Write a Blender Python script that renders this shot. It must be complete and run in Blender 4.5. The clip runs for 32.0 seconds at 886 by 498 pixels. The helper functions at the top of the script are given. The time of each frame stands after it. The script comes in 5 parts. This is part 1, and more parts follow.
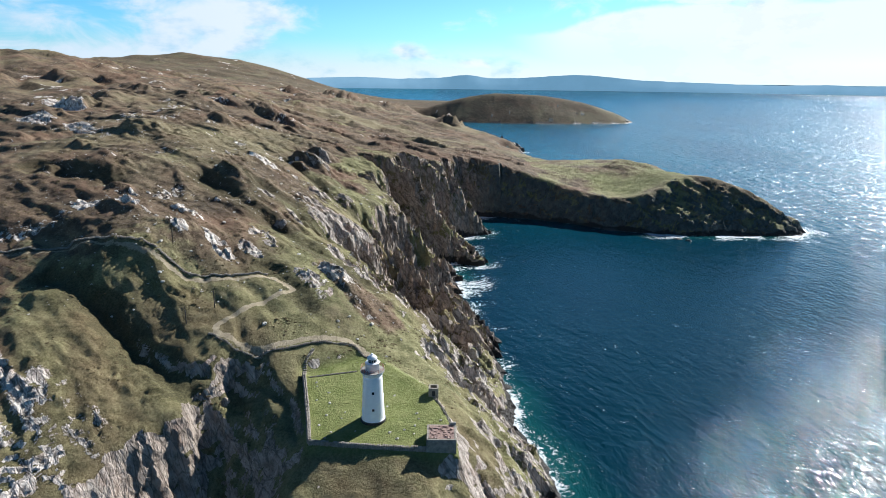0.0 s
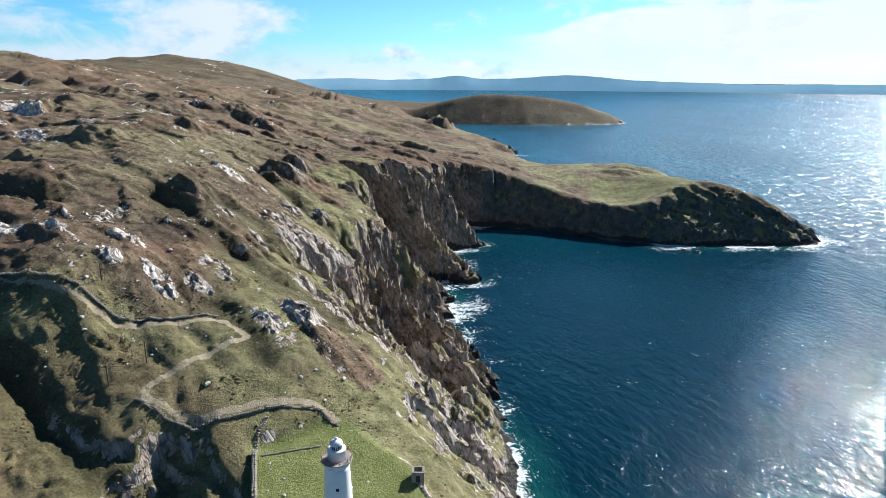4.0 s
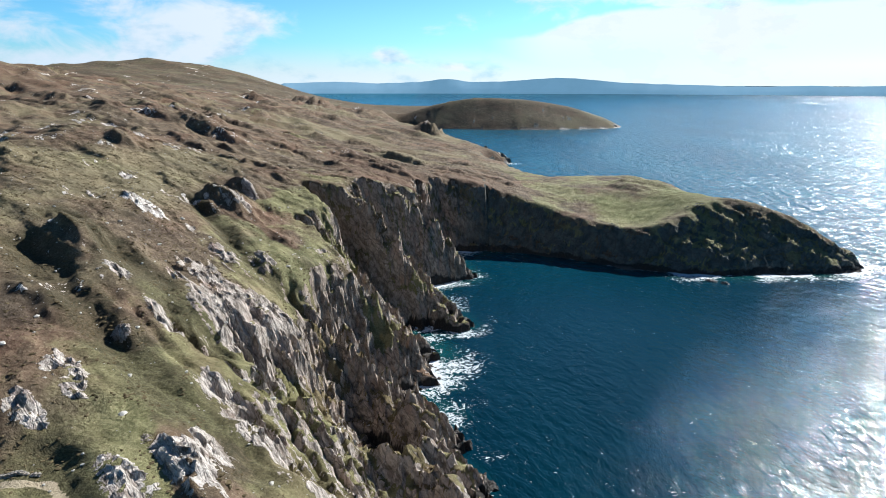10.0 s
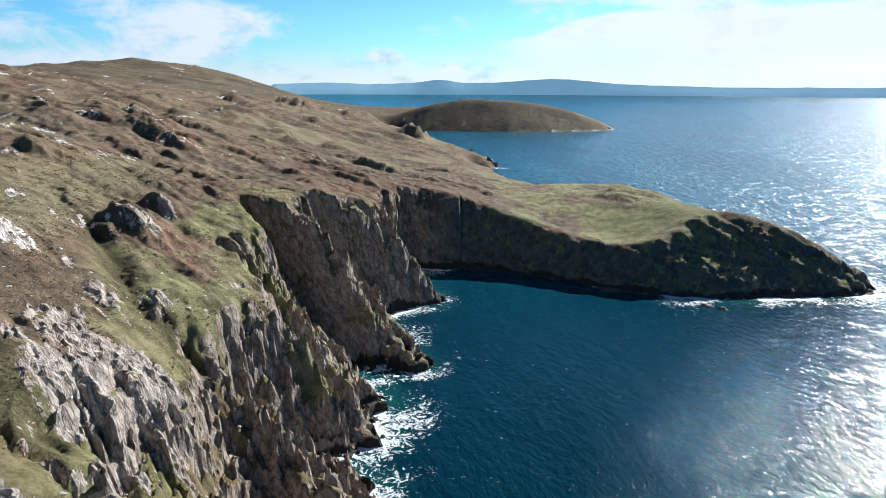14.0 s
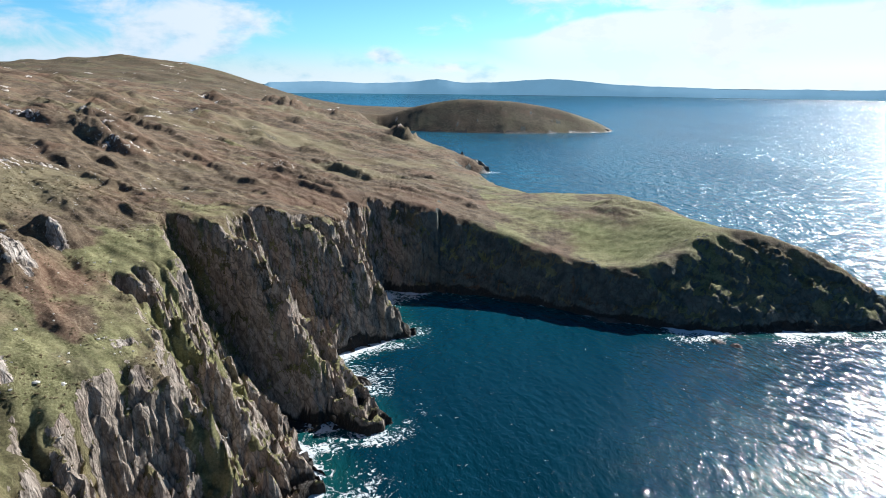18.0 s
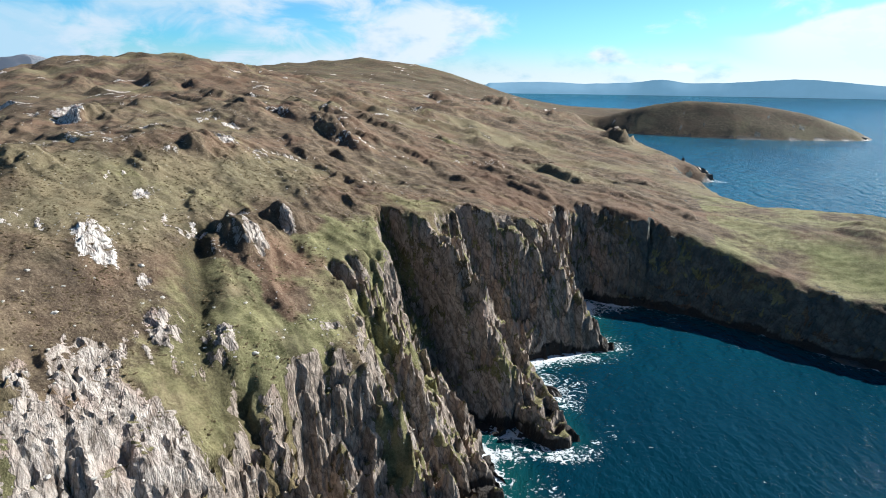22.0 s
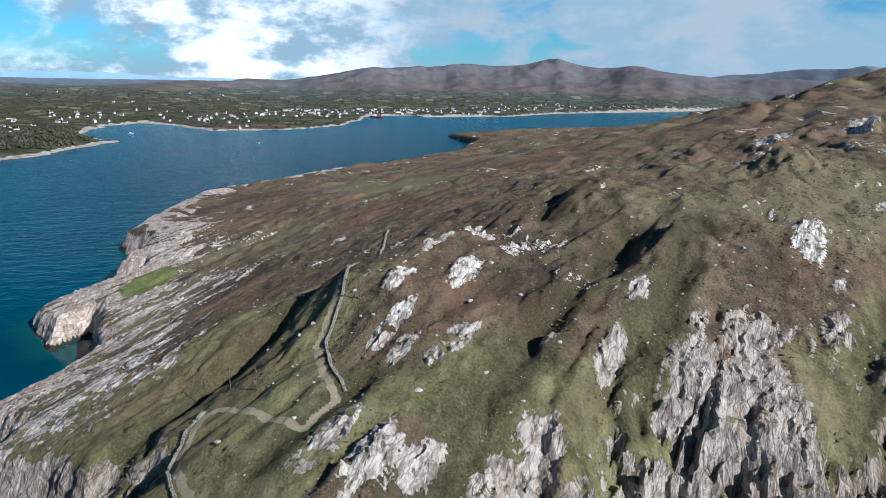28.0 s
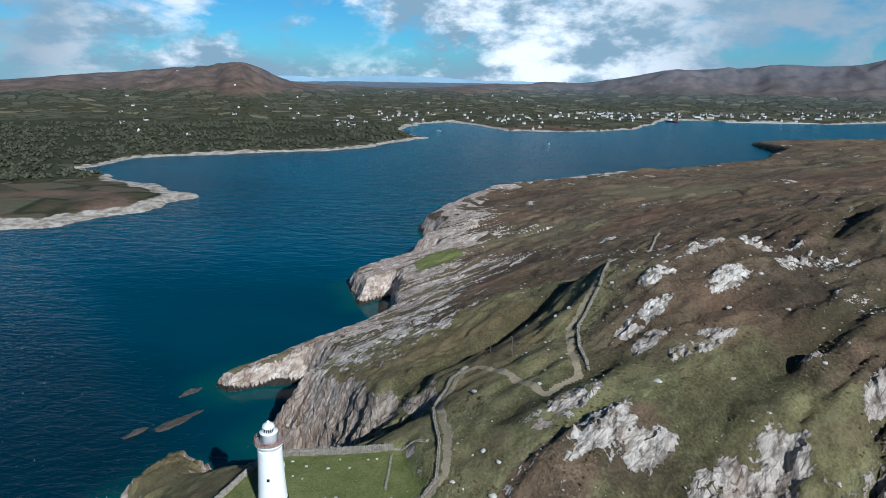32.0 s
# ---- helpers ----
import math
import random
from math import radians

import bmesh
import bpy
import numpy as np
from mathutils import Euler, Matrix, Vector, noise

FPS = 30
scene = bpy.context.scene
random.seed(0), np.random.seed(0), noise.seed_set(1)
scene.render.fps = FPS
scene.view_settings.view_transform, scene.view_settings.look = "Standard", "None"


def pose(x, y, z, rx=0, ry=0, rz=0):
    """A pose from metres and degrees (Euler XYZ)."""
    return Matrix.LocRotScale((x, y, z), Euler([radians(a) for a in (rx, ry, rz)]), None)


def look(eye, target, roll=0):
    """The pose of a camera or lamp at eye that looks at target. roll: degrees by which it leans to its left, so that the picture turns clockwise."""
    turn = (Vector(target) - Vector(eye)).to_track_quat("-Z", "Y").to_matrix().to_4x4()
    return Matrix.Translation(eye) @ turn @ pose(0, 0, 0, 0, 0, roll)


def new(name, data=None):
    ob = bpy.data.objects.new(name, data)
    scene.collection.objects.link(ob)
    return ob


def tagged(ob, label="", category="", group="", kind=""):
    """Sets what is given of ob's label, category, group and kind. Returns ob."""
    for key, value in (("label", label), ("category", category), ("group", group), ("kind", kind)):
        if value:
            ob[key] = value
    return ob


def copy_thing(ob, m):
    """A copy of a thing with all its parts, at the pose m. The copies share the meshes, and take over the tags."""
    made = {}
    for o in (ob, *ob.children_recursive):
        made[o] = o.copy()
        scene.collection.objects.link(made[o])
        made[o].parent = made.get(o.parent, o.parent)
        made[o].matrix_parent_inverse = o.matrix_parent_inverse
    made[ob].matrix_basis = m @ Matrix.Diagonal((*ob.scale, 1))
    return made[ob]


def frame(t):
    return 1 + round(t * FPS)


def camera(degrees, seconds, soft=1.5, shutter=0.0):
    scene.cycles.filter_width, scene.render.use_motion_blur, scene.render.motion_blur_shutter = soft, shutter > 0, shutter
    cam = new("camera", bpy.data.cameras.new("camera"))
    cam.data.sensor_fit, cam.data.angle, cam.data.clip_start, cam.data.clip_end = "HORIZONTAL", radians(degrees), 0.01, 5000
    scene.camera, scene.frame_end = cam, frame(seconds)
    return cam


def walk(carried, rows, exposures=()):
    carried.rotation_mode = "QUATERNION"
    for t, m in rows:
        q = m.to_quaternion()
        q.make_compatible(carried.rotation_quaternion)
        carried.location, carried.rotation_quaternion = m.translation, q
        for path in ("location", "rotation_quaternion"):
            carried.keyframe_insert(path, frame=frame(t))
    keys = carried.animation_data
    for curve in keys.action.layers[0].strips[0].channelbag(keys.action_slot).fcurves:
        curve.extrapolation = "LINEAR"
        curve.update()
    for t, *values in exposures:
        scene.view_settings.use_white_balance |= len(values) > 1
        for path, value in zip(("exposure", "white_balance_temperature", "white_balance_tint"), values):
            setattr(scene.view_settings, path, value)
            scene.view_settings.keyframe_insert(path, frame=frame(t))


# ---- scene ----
cam = camera(69.9, 32.0, soft=0.9)
METRES, EYE, TILT, LEAN, TURN = 290.0, 133.0, -15.0, -0.62, 0.0
ROWS = [
    (0.0, 0.0, 0.0, 0.0, 0.0, 0.0, -0.0),
    (0.5, 0.0003, 0.0147, 0.0027, -0.08, 0.01, 0.14),
    (1.0, 0.0009, 0.0302, 0.0066, -0.16, 0.01, 0.22),
    (1.5, 0.0015, 0.0466, 0.0108, -0.25, 0.01, 0.28),
    (2.0, 0.0022, 0.0652, 0.0149, -0.33, 0.02, 0.4),
    (2.5, 0.0031, 0.0829, 0.0205, -0.46, 0.03, 0.36),
    (3.0, 0.004, 0.1027, 0.0255, -0.55, 0.05, 0.43),
    (3.5, 0.0047, 0.1234, 0.0306, -0.64, 0.07, 0.51),
    (5.5, 0.0091, 0.2067, 0.0555, -0.94, 0.12, 0.38),
    (6.0, 0.0097, 0.2294, 0.0605, -1.03, 0.16, 0.47),
    (6.5, 0.0108, 0.252, 0.066, -1.08, 0.19, 0.56),
    (7.0, 0.0118, 0.2742, 0.0719, -1.14, 0.21, 0.59),
    (7.5, 0.0127, 0.2965, 0.0779, -1.21, 0.25, 0.6),
    (8.0, 0.0138, 0.319, 0.0839, -1.26, 0.26, 0.62),
    (8.5, 0.0155, 0.34, 0.0909, -1.31, 0.25, 0.62),
    (9.0, 0.0178, 0.3623, 0.097, -1.36, 0.29, 0.71),
    (9.5, 0.0219, 0.3837, 0.103, -1.4, 0.33, 0.85),
    (10.0, 0.027, 0.4062, 0.1084, -1.46, 0.34, 0.94),
    (10.5, 0.0345, 0.4265, 0.114, -1.51, 0.36, 1.02),
    (11.0, 0.0427, 0.4477, 0.1192, -1.57, 0.37, 1.06),
    (11.5, 0.0528, 0.466, 0.1253, -1.62, 0.37, 1.03),
    (12.0, 0.0618, 0.4876, 0.1303, -1.68, 0.4, 1.07),
    (12.5, 0.0714, 0.5087, 0.135, -1.74, 0.42, 1.1),
    (13.0, 0.0821, 0.5282, 0.1405, -1.78, 0.4, 1.05),
    (13.5, 0.092, 0.549, 0.1459, -1.81, 0.4, 0.97),
    (14.0, 0.1006, 0.5711, 0.1507, -1.85, 0.42, 0.94),
    (14.5, 0.109, 0.5934, 0.1556, -1.89, 0.42, 0.91),
    (16.5, 0.1419, 0.6775, 0.1806, -1.95, 0.34, 0.62),
    (17.0, 0.1479, 0.7034, 0.1862, -1.99, 0.31, 0.61),
    (17.5, 0.1544, 0.7311, 0.1931, -2.02, 0.36, 0.58),
    (18.0, 0.1588, 0.7555, 0.1998, -2.05, 0.37, 0.59),
    (18.5, 0.1604, 0.7718, 0.2048, -2.01, 0.37, 0.54),
    (19.0, 0.1611, 0.7798, 0.2073, -1.64, 0.39, 0.45),
    (19.5, 0.1609, 0.7806, 0.2081, -0.32, 0.36, 0.07),
    (20.0, 0.1603, 0.7813, 0.2072, 2.28, 0.33, -0.65),
    (20.5, 0.1596, 0.7818, 0.2065, 5.47, 0.3, -1.54),
    (21.0, 0.1605, 0.7811, 0.207, 8.92, 0.16, -2.42),
    (21.5, 0.1608, 0.7807, 0.2068, 12.58, 0.01, -3.38),
    (22.0, 0.161, 0.7805, 0.2066, 16.3, -0.18, -4.33),
    (22.5, 0.1615, 0.7802, 0.2068, 20.14, -0.47, -5.31),
    (23.0, 0.1621, 0.7805, 0.2068, 24.17, -0.81, -6.25),
    (23.5, 0.1638, 0.7811, 0.2071, 29.01, -1.29, -7.45),
    (24.0, 0.1689, 0.7809, 0.2071, 34.58, -1.99, -8.65),
    (24.5, 0.1762, 0.7794, 0.2069, 40.26, -2.86, -9.92),
    (25.0, 0.1861, 0.7778, 0.2064, 46.03, -3.85, -11.06),
    (25.5, 0.1981, 0.7766, 0.2059, 51.89, -4.95, -12.09),
    (27.5, 0.2509, 0.7762, 0.2051, 75.52, -10.32, -15.12),
    (28.0, 0.2621, 0.7781, 0.2056, 81.72, -11.9, -15.5),
    (28.5, 0.2724, 0.7807, 0.2062, 88.03, -13.56, -15.73),
    (29.0, 0.281, 0.7845, 0.2072, 93.19, -14.89, -15.71),
    (29.5, 0.2867, 0.7856, 0.2075, 96.54, -15.75, -15.69),
    (30.0, 0.2924, 0.7877, 0.2079, 99.93, -16.64, -15.58),
    (30.5, 0.2983, 0.79, 0.2085, 103.21, -17.5, -15.45),
    (31.0, 0.3046, 0.7925, 0.2092, 105.77, -18.19, -15.31),
    (31.5, 0.3107, 0.795, 0.2098, 107.45, -18.57, -15.19),
    (32.0, 0.3169, 0.7978, 0.2106, 108.25, -18.76, -15.13),
]
PATH = [(t, pose(0, 0, EYE, TILT, LEAN, TURN) @ pose(METRES * x, METRES * y, METRES * z, 90 + pitch, roll, yaw)) for t, x, y, z, yaw, pitch, roll in ROWS]
walk(cam, PATH, [(0.0, 0.82, 5980, 9), (16.0, 0.78, 5980, 9), (22.0, 0.84, 6050, 9), (25.0, 0.62, 6050, 9), (27.0, 0.5, 5800, 9), (28.6, 0.18, 5600, 8), (30.0, 0.02, 5600, 7), (32.0, -0.02, 5500, 6)])

# ---- light ----
SUN_BEARING, SUN_ELEVATION = 43.5, 32.0


def way_of(bearing, elevation):
    b, e = radians(bearing), radians(elevation)
    return Vector((math.sin(b) * math.cos(e), math.cos(b) * math.cos(e), math.sin(e)))


sun_data = bpy.data.lights.new("sun", "SUN")
sun_data.energy, sun_data.angle, sun_data.color = 5.0, radians(0.53), (1.0, 0.95, 0.87)
sun = new("sun", sun_data)
sun.matrix_world = look((0, 0, 400), Vector((0, 0, 400)) - way_of(SUN_BEARING, SUN_ELEVATION))

world = bpy.data.worlds.new("world")
scene.world = world
world.use_nodes = True


class Nodes:
    """Short spelling for node trees."""

    def __init__(self, tree):
        self.tree = tree
        tree.nodes.clear()

    def add(self, kind, inputs=None, **props):
        n = self.tree.nodes.new("ShaderNode" + kind)
        for key, value in props.items():
            setattr(n, key, value)
        for key, value in (inputs or {}).items():
            if isinstance(value, bpy.types.NodeSocket):
                self.tree.links.new(value, n.inputs[key])
            else:
                n.inputs[key].default_value = value
        return n

    def math(self, op, a, b=0.0, c=0.0, clamp=False):
        return self.add("Math", {0: a, 1: b, 2: c}, operation=op, use_clamp=clamp).outputs[0]

    def mix(self, fac, a, b, blend="MIX"):
        n = self.add("Mix", {0: fac}, data_type="RGBA", blend_type=blend)
        for key, value in ((6, a), (7, b)):
            if isinstance(value, bpy.types.NodeSocket):
                self.tree.links.new(value, n.inputs[key])
            else:
                n.inputs[key].default_value = (*value, 1.0)[:4]
        return n.outputs[2]

    def noise(self, scale, detail=4.0, rough=0.55, vector=None, dist=0.0):
        n = self.add("TexNoise", {"Scale": scale, "Detail": detail, "Roughness": rough, "Distortion": dist})
        if vector is not None:
            self.tree.links.new(vector, n.inputs["Vector"])
        return n.outputs["Fac"]

    def ramp(self, fac, lo, hi, out_lo=0.0, out_hi=1.0):
        return self.add("MapRange", {0: fac, 1: lo, 2: hi, 3: out_lo, 4: out_hi}, interpolation_type="SMOOTHSTEP").outputs[0]


def sky():
    n = Nodes(world.node_tree)
    way = n.add("TexCoord").outputs["Generated"]
    parts = n.add("SeparateXYZ", {0: way})
    up = n.math("MAXIMUM", parts.outputs[2], 0.0)
    above = n.add("CombineXYZ", {0: parts.outputs[0], 1: parts.outputs[1], 2: n.math("MAXIMUM", parts.outputs[2], 0.012)}).outputs[0]
    tex = n.add("TexSky", {"Vector": above}, sky_type="NISHITA", sun_disc=False, sun_elevation=radians(SUN_ELEVATION), sun_rotation=radians(SUN_BEARING), altitude=0.0, air_density=1.0, dust_density=0.6, ozone_density=3.0)
    # clouds lie low round the horizon, banked higher over the mainland, away from the sun
    puff = n.add("Mapping", {"Vector": way, "Scale": (1.0, 1.0, 2.1)}).outputs[0]
    broad = n.noise(3.1, 3.0, 0.5, puff)
    fine = n.noise(10.0, 9.0, 0.58, puff, 0.5)
    side = n.add("VectorMath", {0: way, 1: (-0.93, -0.36, 0.0)}, operation="DOT_PRODUCT").outputs["Value"]
    cover = n.math("ADD", n.math("MULTIPLY", broad, 0.75), n.math("MULTIPLY", fine, 0.42))
    cover = n.math("ADD", cover, n.ramp(side, -0.35, 0.6, 0.0, 0.115))
    cover = n.math("SUBTRACT", cover, n.ramp(n.math("ABSOLUTE", n.math("SUBTRACT", side, 0.12)), 0.42, 0.16, 0.0, 0.05))
    cover = n.math("SUBTRACT", cover, n.ramp(up, 0.11, 0.24, 0.0, 0.36))
    mask = n.ramp(cover, 0.575, 0.70)
    bearing = n.math("ARCTAN2", parts.outputs[0], parts.outputs[1])
    crest = n.math("ADD", n.ramp(bearing, 0.10, 0.34, 0.066, 0.108), n.math("MULTIPLY", n.math("SUBTRACT", n.noise(7.0, 7.0, 0.55, way), 0.5), 0.045))
    bank = n.math("MULTIPLY", n.ramp(n.math("SUBTRACT", crest, up), 0.0, 0.010), n.math("MULTIPLY", n.ramp(bearing, 0.08, 0.20), n.ramp(bearing, 1.5, 1.1)))
    mask = n.math("MAXIMUM", mask, n.math("MULTIPLY", bank, n.ramp(up, 0.02, 0.075, 0.55, 0.95)))
    veil = n.ramp(up, 0.0, 0.062, 0.85, 0.0)
    mask = n.math("MAXIMUM", mask, veil)
    shade = n.ramp(n.math("ADD", n.noise(9.0, 8.0, 0.60, puff), n.ramp(side, -0.2, 0.7, 0.14, 0.0)), 0.43, 0.62)
    shade = n.math("MAXIMUM", shade, n.math("MULTIPLY", bank, 0.9))
    white = n.mix(shade, (4.9, 7.0, 8.4), n.mix(n.ramp(side, 0.86, 0.98), n.mix(n.ramp(side, -0.5, 0.4), (9.2, 9.6, 9.7), (6.6, 7.7, 8.6)), (18.5, 18.5, 18.5)))
    lift = n.ramp(up, 0.0, 0.42, 1.35, 0.40)
    blue = n.mix(1.0, tex.outputs[0], n.add("CombineXYZ", {0: n.math("MULTIPLY", lift, n.ramp(side, -0.3, 0.5, 0.56, 0.42)), 1: n.math("MULTIPLY", lift, 0.98), 2: n.math("MULTIPLY", lift, 1.28)}).outputs[0], "MULTIPLY")
    col = n.mix(mask, blue, white)
    bg = n.add("Background", {"Color": col, "Strength": 0.059})
    n.tree.links.new(bg.outputs[0], n.add("OutputWorld").inputs[0])


sky()

# ---- materials ----
def material(name):
    m = bpy.data.materials.new(name)
    m.use_nodes = True
    return m, Nodes(m.node_tree)


def finish(n, colour, rough=0.85, normal=None, metal=0.0, spec=0.3, extra=None):
    ins = {"Base Color": colour if isinstance(colour, bpy.types.NodeSocket) else (*colour, 1.0), "Roughness": rough, "Metallic": metal, "Specular IOR Level": spec}
    if normal is not None:
        ins["Normal"] = normal
    ins.update(extra or {})
    bsdf = n.add("BsdfPrincipled", ins)
    n.tree.links.new(bsdf.outputs[0], n.add("OutputMaterial").inputs[0])


def plain(name, colour, rough=0.7, metal=0.0, vary=0.25, scale=3.0, bump=0.2, spec=0.35):
    m, n = material(name)
    pos = n.add("TexCoord").outputs["Object"]
    a = n.noise(scale, 5.0, 0.6, pos)
    b = n.noise(scale * 6, 3.0, 0.6, pos)
    dark = [c * (1 - vary) for c in colour]
    light = [min(1.0, c * (1 + vary)) for c in colour]
    f = n.ramp(n.math("ADD", n.math("MULTIPLY", a, 0.7), n.math("MULTIPLY", b, 0.3)), 0.3, 0.7)
    col = n.mix(f, dark, light)
    rnd = n.add("ObjectInfo").outputs["Random"]
    col = n.mix(1.0, col, n.mix(rnd, (0.86, 0.86, 0.86), (1.1, 1.1, 1.1)), "MULTIPLY")
    nor = n.add("Bump", {"Strength": bump, "Distance": 0.1, "Height": b}).outputs[0]
    finish(n, col, rough, nor, metal, spec)
    return m


STRIKE = radians(138.0)   # run of the rock beds, from east towards north


def ground_material():
    m, n = material("heath_and_rock")
    pos = n.add("NewGeometry").outputs["Position"]
    bed = n.add("Mapping", {"Vector": pos, "Rotation": (0.0, radians(-38), STRIKE), "Scale": (3.2, 1.0, 1.6)}, vector_type="TEXTURE").outputs[0]
    rock = n.add("Attribute", attribute_name="rock").outputs["Fac"]
    green = n.add("Attribute", attribute_name="green").outputs["Fac"]
    lawn = n.add("Attribute", attribute_name="lawn").outputs["Fac"]
    track = n.add("Attribute", attribute_name="track").outputs["Fac"]
    wet = n.add("Attribute", attribute_name="wet").outputs["Fac"]
    big = n.noise(0.02, 4.0, 0.6, pos)
    mid = n.noise(0.16, 5.0, 0.62, pos)
    fine = n.noise(1.3, 6.0, 0.7, pos)
    beds = n.noise(0.55, 7.0, 0.68, bed, 0.4)
    # heath: brown heather, straw-coloured grass, rust bracken
    heath = n.mix(n.ramp(mid, 0.35, 0.66), (0.088, 0.064, 0.044), (0.192, 0.141, 0.095))
    heath = n.mix(n.ramp(big, 0.46, 0.66), heath, (0.205, 0.128, 0.086))
    heath = n.mix(n.ramp(n.noise(0.006, 5.0, 0.6, pos), 0.50, 0.64, 0.0, 0.7), heath, (0.235, 0.205, 0.118))
    heath = n.mix(n.ramp(fine, 0.5, 0.78), heath, (0.30, 0.24, 0.16))
    grass = n.mix(n.ramp(mid, 0.34, 0.64), (0.150, 0.146, 0.066), (0.275, 0.258, 0.130))
    grass = n.mix(n.ramp(fine, 0.48, 0.8), grass, (0.34, 0.295, 0.165))
    soil = n.mix(n.ramp(n.math("ADD", green, n.math("MULTIPLY", n.math("SUBTRACT", mid, 0.5), 1.1)), 0.25, 0.8), heath, grass)
    long_way = n.add("Mapping", {"Vector": pos, "Rotation": (0.0, 0.0, STRIKE), "Scale": (2.6, 1.0, 1.0)}, vector_type="TEXTURE").outputs[0]
    dark = n.math("MULTIPLY", n.ramp(n.noise(0.030, 7.0, 0.66, long_way, 0.3), 0.52, 0.68), 0.72)
    soil = n.mix(dark, soil, (0.058, 0.046, 0.034))
    soil = n.mix(n.ramp(n.noise(0.011, 6.0, 0.62, long_way), 0.50, 0.66, 0.0, 0.55), soil, (0.150, 0.088, 0.058))
    soil = n.mix(n.ramp(n.noise(0.07, 6.0, 0.68, long_way, 0.4), 0.56, 0.70, 0.0, 0.6), soil, (0.30, 0.235, 0.145))
    soil = n.mix(1.0, soil, n.mix(n.ramp(fine, 0.34, 0.56), (0.74, 0.72, 0.70), (1.06, 1.06, 1.03)), "MULTIPLY")
    # gully scrub, plus shade painted on the far hills
    brake_shade = n.add("Attribute", attribute_name="brake_shade").outputs["Fac"]
    soil = n.mix(n.math("MULTIPLY", brake_shade, n.ramp(fine, 0.3, 0.6, 1.0, 0.6)), soil, n.mix(mid, (0.040, 0.042, 0.020), (0.085, 0.070, 0.036)))
    soil = n.mix(lawn, soil, n.mix(n.ramp(n.math("ADD", n.math("MULTIPLY", mid, 0.5), n.math("MULTIPLY", fine, 0.5)), 0.36, 0.66), (0.150, 0.178, 0.050), (0.265, 0.275, 0.105)))
    pale = n.add("Attribute", attribute_name="pale").outputs["Fac"]
    stone = n.mix(n.ramp(beds, 0.34, 0.60), (0.24, 0.195, 0.160), n.mix(pale, (0.52, 0.455, 0.40), (0.88, 0.81, 0.74)))
    stone = n.mix(n.math("MULTIPLY", n.math("SUBTRACT", 1.0, pale), 0.72), stone, n.mix(n.ramp(beds, 0.36, 0.66), (0.150, 0.118, 0.090), (0.460, 0.365, 0.285)))
    stone = n.mix(n.ramp(n.noise(0.09, 4.0, 0.6, pos), 0.5, 0.72, 0.0, 0.55), stone, (0.42, 0.295, 0.235))
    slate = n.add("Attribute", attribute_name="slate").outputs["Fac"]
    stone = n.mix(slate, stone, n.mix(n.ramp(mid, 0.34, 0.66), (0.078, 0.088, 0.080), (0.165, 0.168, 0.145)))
    rust = n.add("Attribute", attribute_name="rust").outputs["Fac"]
    stone = n.mix(n.math("MULTIPLY", rust, n.ramp(mid, 0.30, 0.62, 0.95, 0.35)), stone, n.mix(n.ramp(mid, 0.4, 0.6), (0.40, 0.29, 0.225), (0.66, 0.50, 0.40)))
    stone = n.mix(n.math("MULTIPLY", n.math("SUBTRACT", 1.0, slate), n.ramp(fine, 0.55, 0.8, 0.0, 0.4)), stone, (0.50, 0.42, 0.33))
    stone = n.mix(n.ramp(n.noise(0.35, 6.0, 0.7, pos), 0.58, 0.7, 0.0, 0.5), stone, (0.09, 0.085, 0.06))
    joint = n.add("TexVoronoi", {"Vector": n.add("Mapping", {"Vector": bed, "Scale": (0.7, 1.0, 0.6)}).outputs[0], "Scale": 0.42, "Randomness": 1.0}, feature="DISTANCE_TO_EDGE").outputs["Distance"]
    stone = n.mix(n.ramp(n.math("ADD", joint, n.math("MULTIPLY", n.math("SUBTRACT", fine, 0.5), 0.12)), 0.0, 0.06, 0.55, 0.0), stone, (0.085, 0.070, 0.055))
    streak = n.noise(0.9, 6.0, 0.72, n.add("Mapping", {"Vector": pos, "Rotation": (0.0, 0.0, STRIKE), "Scale": (7.0, 1.0, 1.5)}, vector_type="TEXTURE").outputs[0], 0.3)
    stone = n.mix(n.ramp(streak, 0.54, 0.68, 0.0, 0.5), stone, (0.135, 0.118, 0.080))
    edge = n.math("ADD", rock, n.math("MULTIPLY", n.math("SUBTRACT", n.math("ADD", n.math("MULTIPLY", fine, 0.35), n.math("MULTIPLY", beds, 0.65)), 0.5), 1.7))
    mask = n.ramp(edge, 0.46, 0.52)
    col = n.mix(mask, soil, stone)
    col = n.mix(n.ramp(n.math("ADD", track, n.math("MULTIPLY", n.math("SUBTRACT", fine, 0.5), 0.7)), 0.4, 0.62), col, n.mix(fine, (0.26, 0.22, 0.15), (0.56, 0.46, 0.32)))
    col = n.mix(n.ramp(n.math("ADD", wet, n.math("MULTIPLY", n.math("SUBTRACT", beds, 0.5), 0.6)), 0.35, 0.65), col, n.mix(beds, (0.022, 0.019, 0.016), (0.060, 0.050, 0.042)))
    crack = n.add("TexVoronoi", {"Vector": n.add("Mapping", {"Vector": bed, "Scale": (1.0, 0.9, 0.5)}).outputs[0], "Scale": 0.55, "Randomness": 1.0}, feature="DISTANCE_TO_EDGE").outputs["Distance"]
    leaf = n.noise(1.9, 6.0, 0.7, bed, 0.2)
    hard = n.math("ADD", n.math("MULTIPLY", beds, 1.3), n.math("ADD", n.math("MULTIPLY", leaf, 0.7), n.ramp(crack, 0.0, 0.10, -0.22, 0.0)))
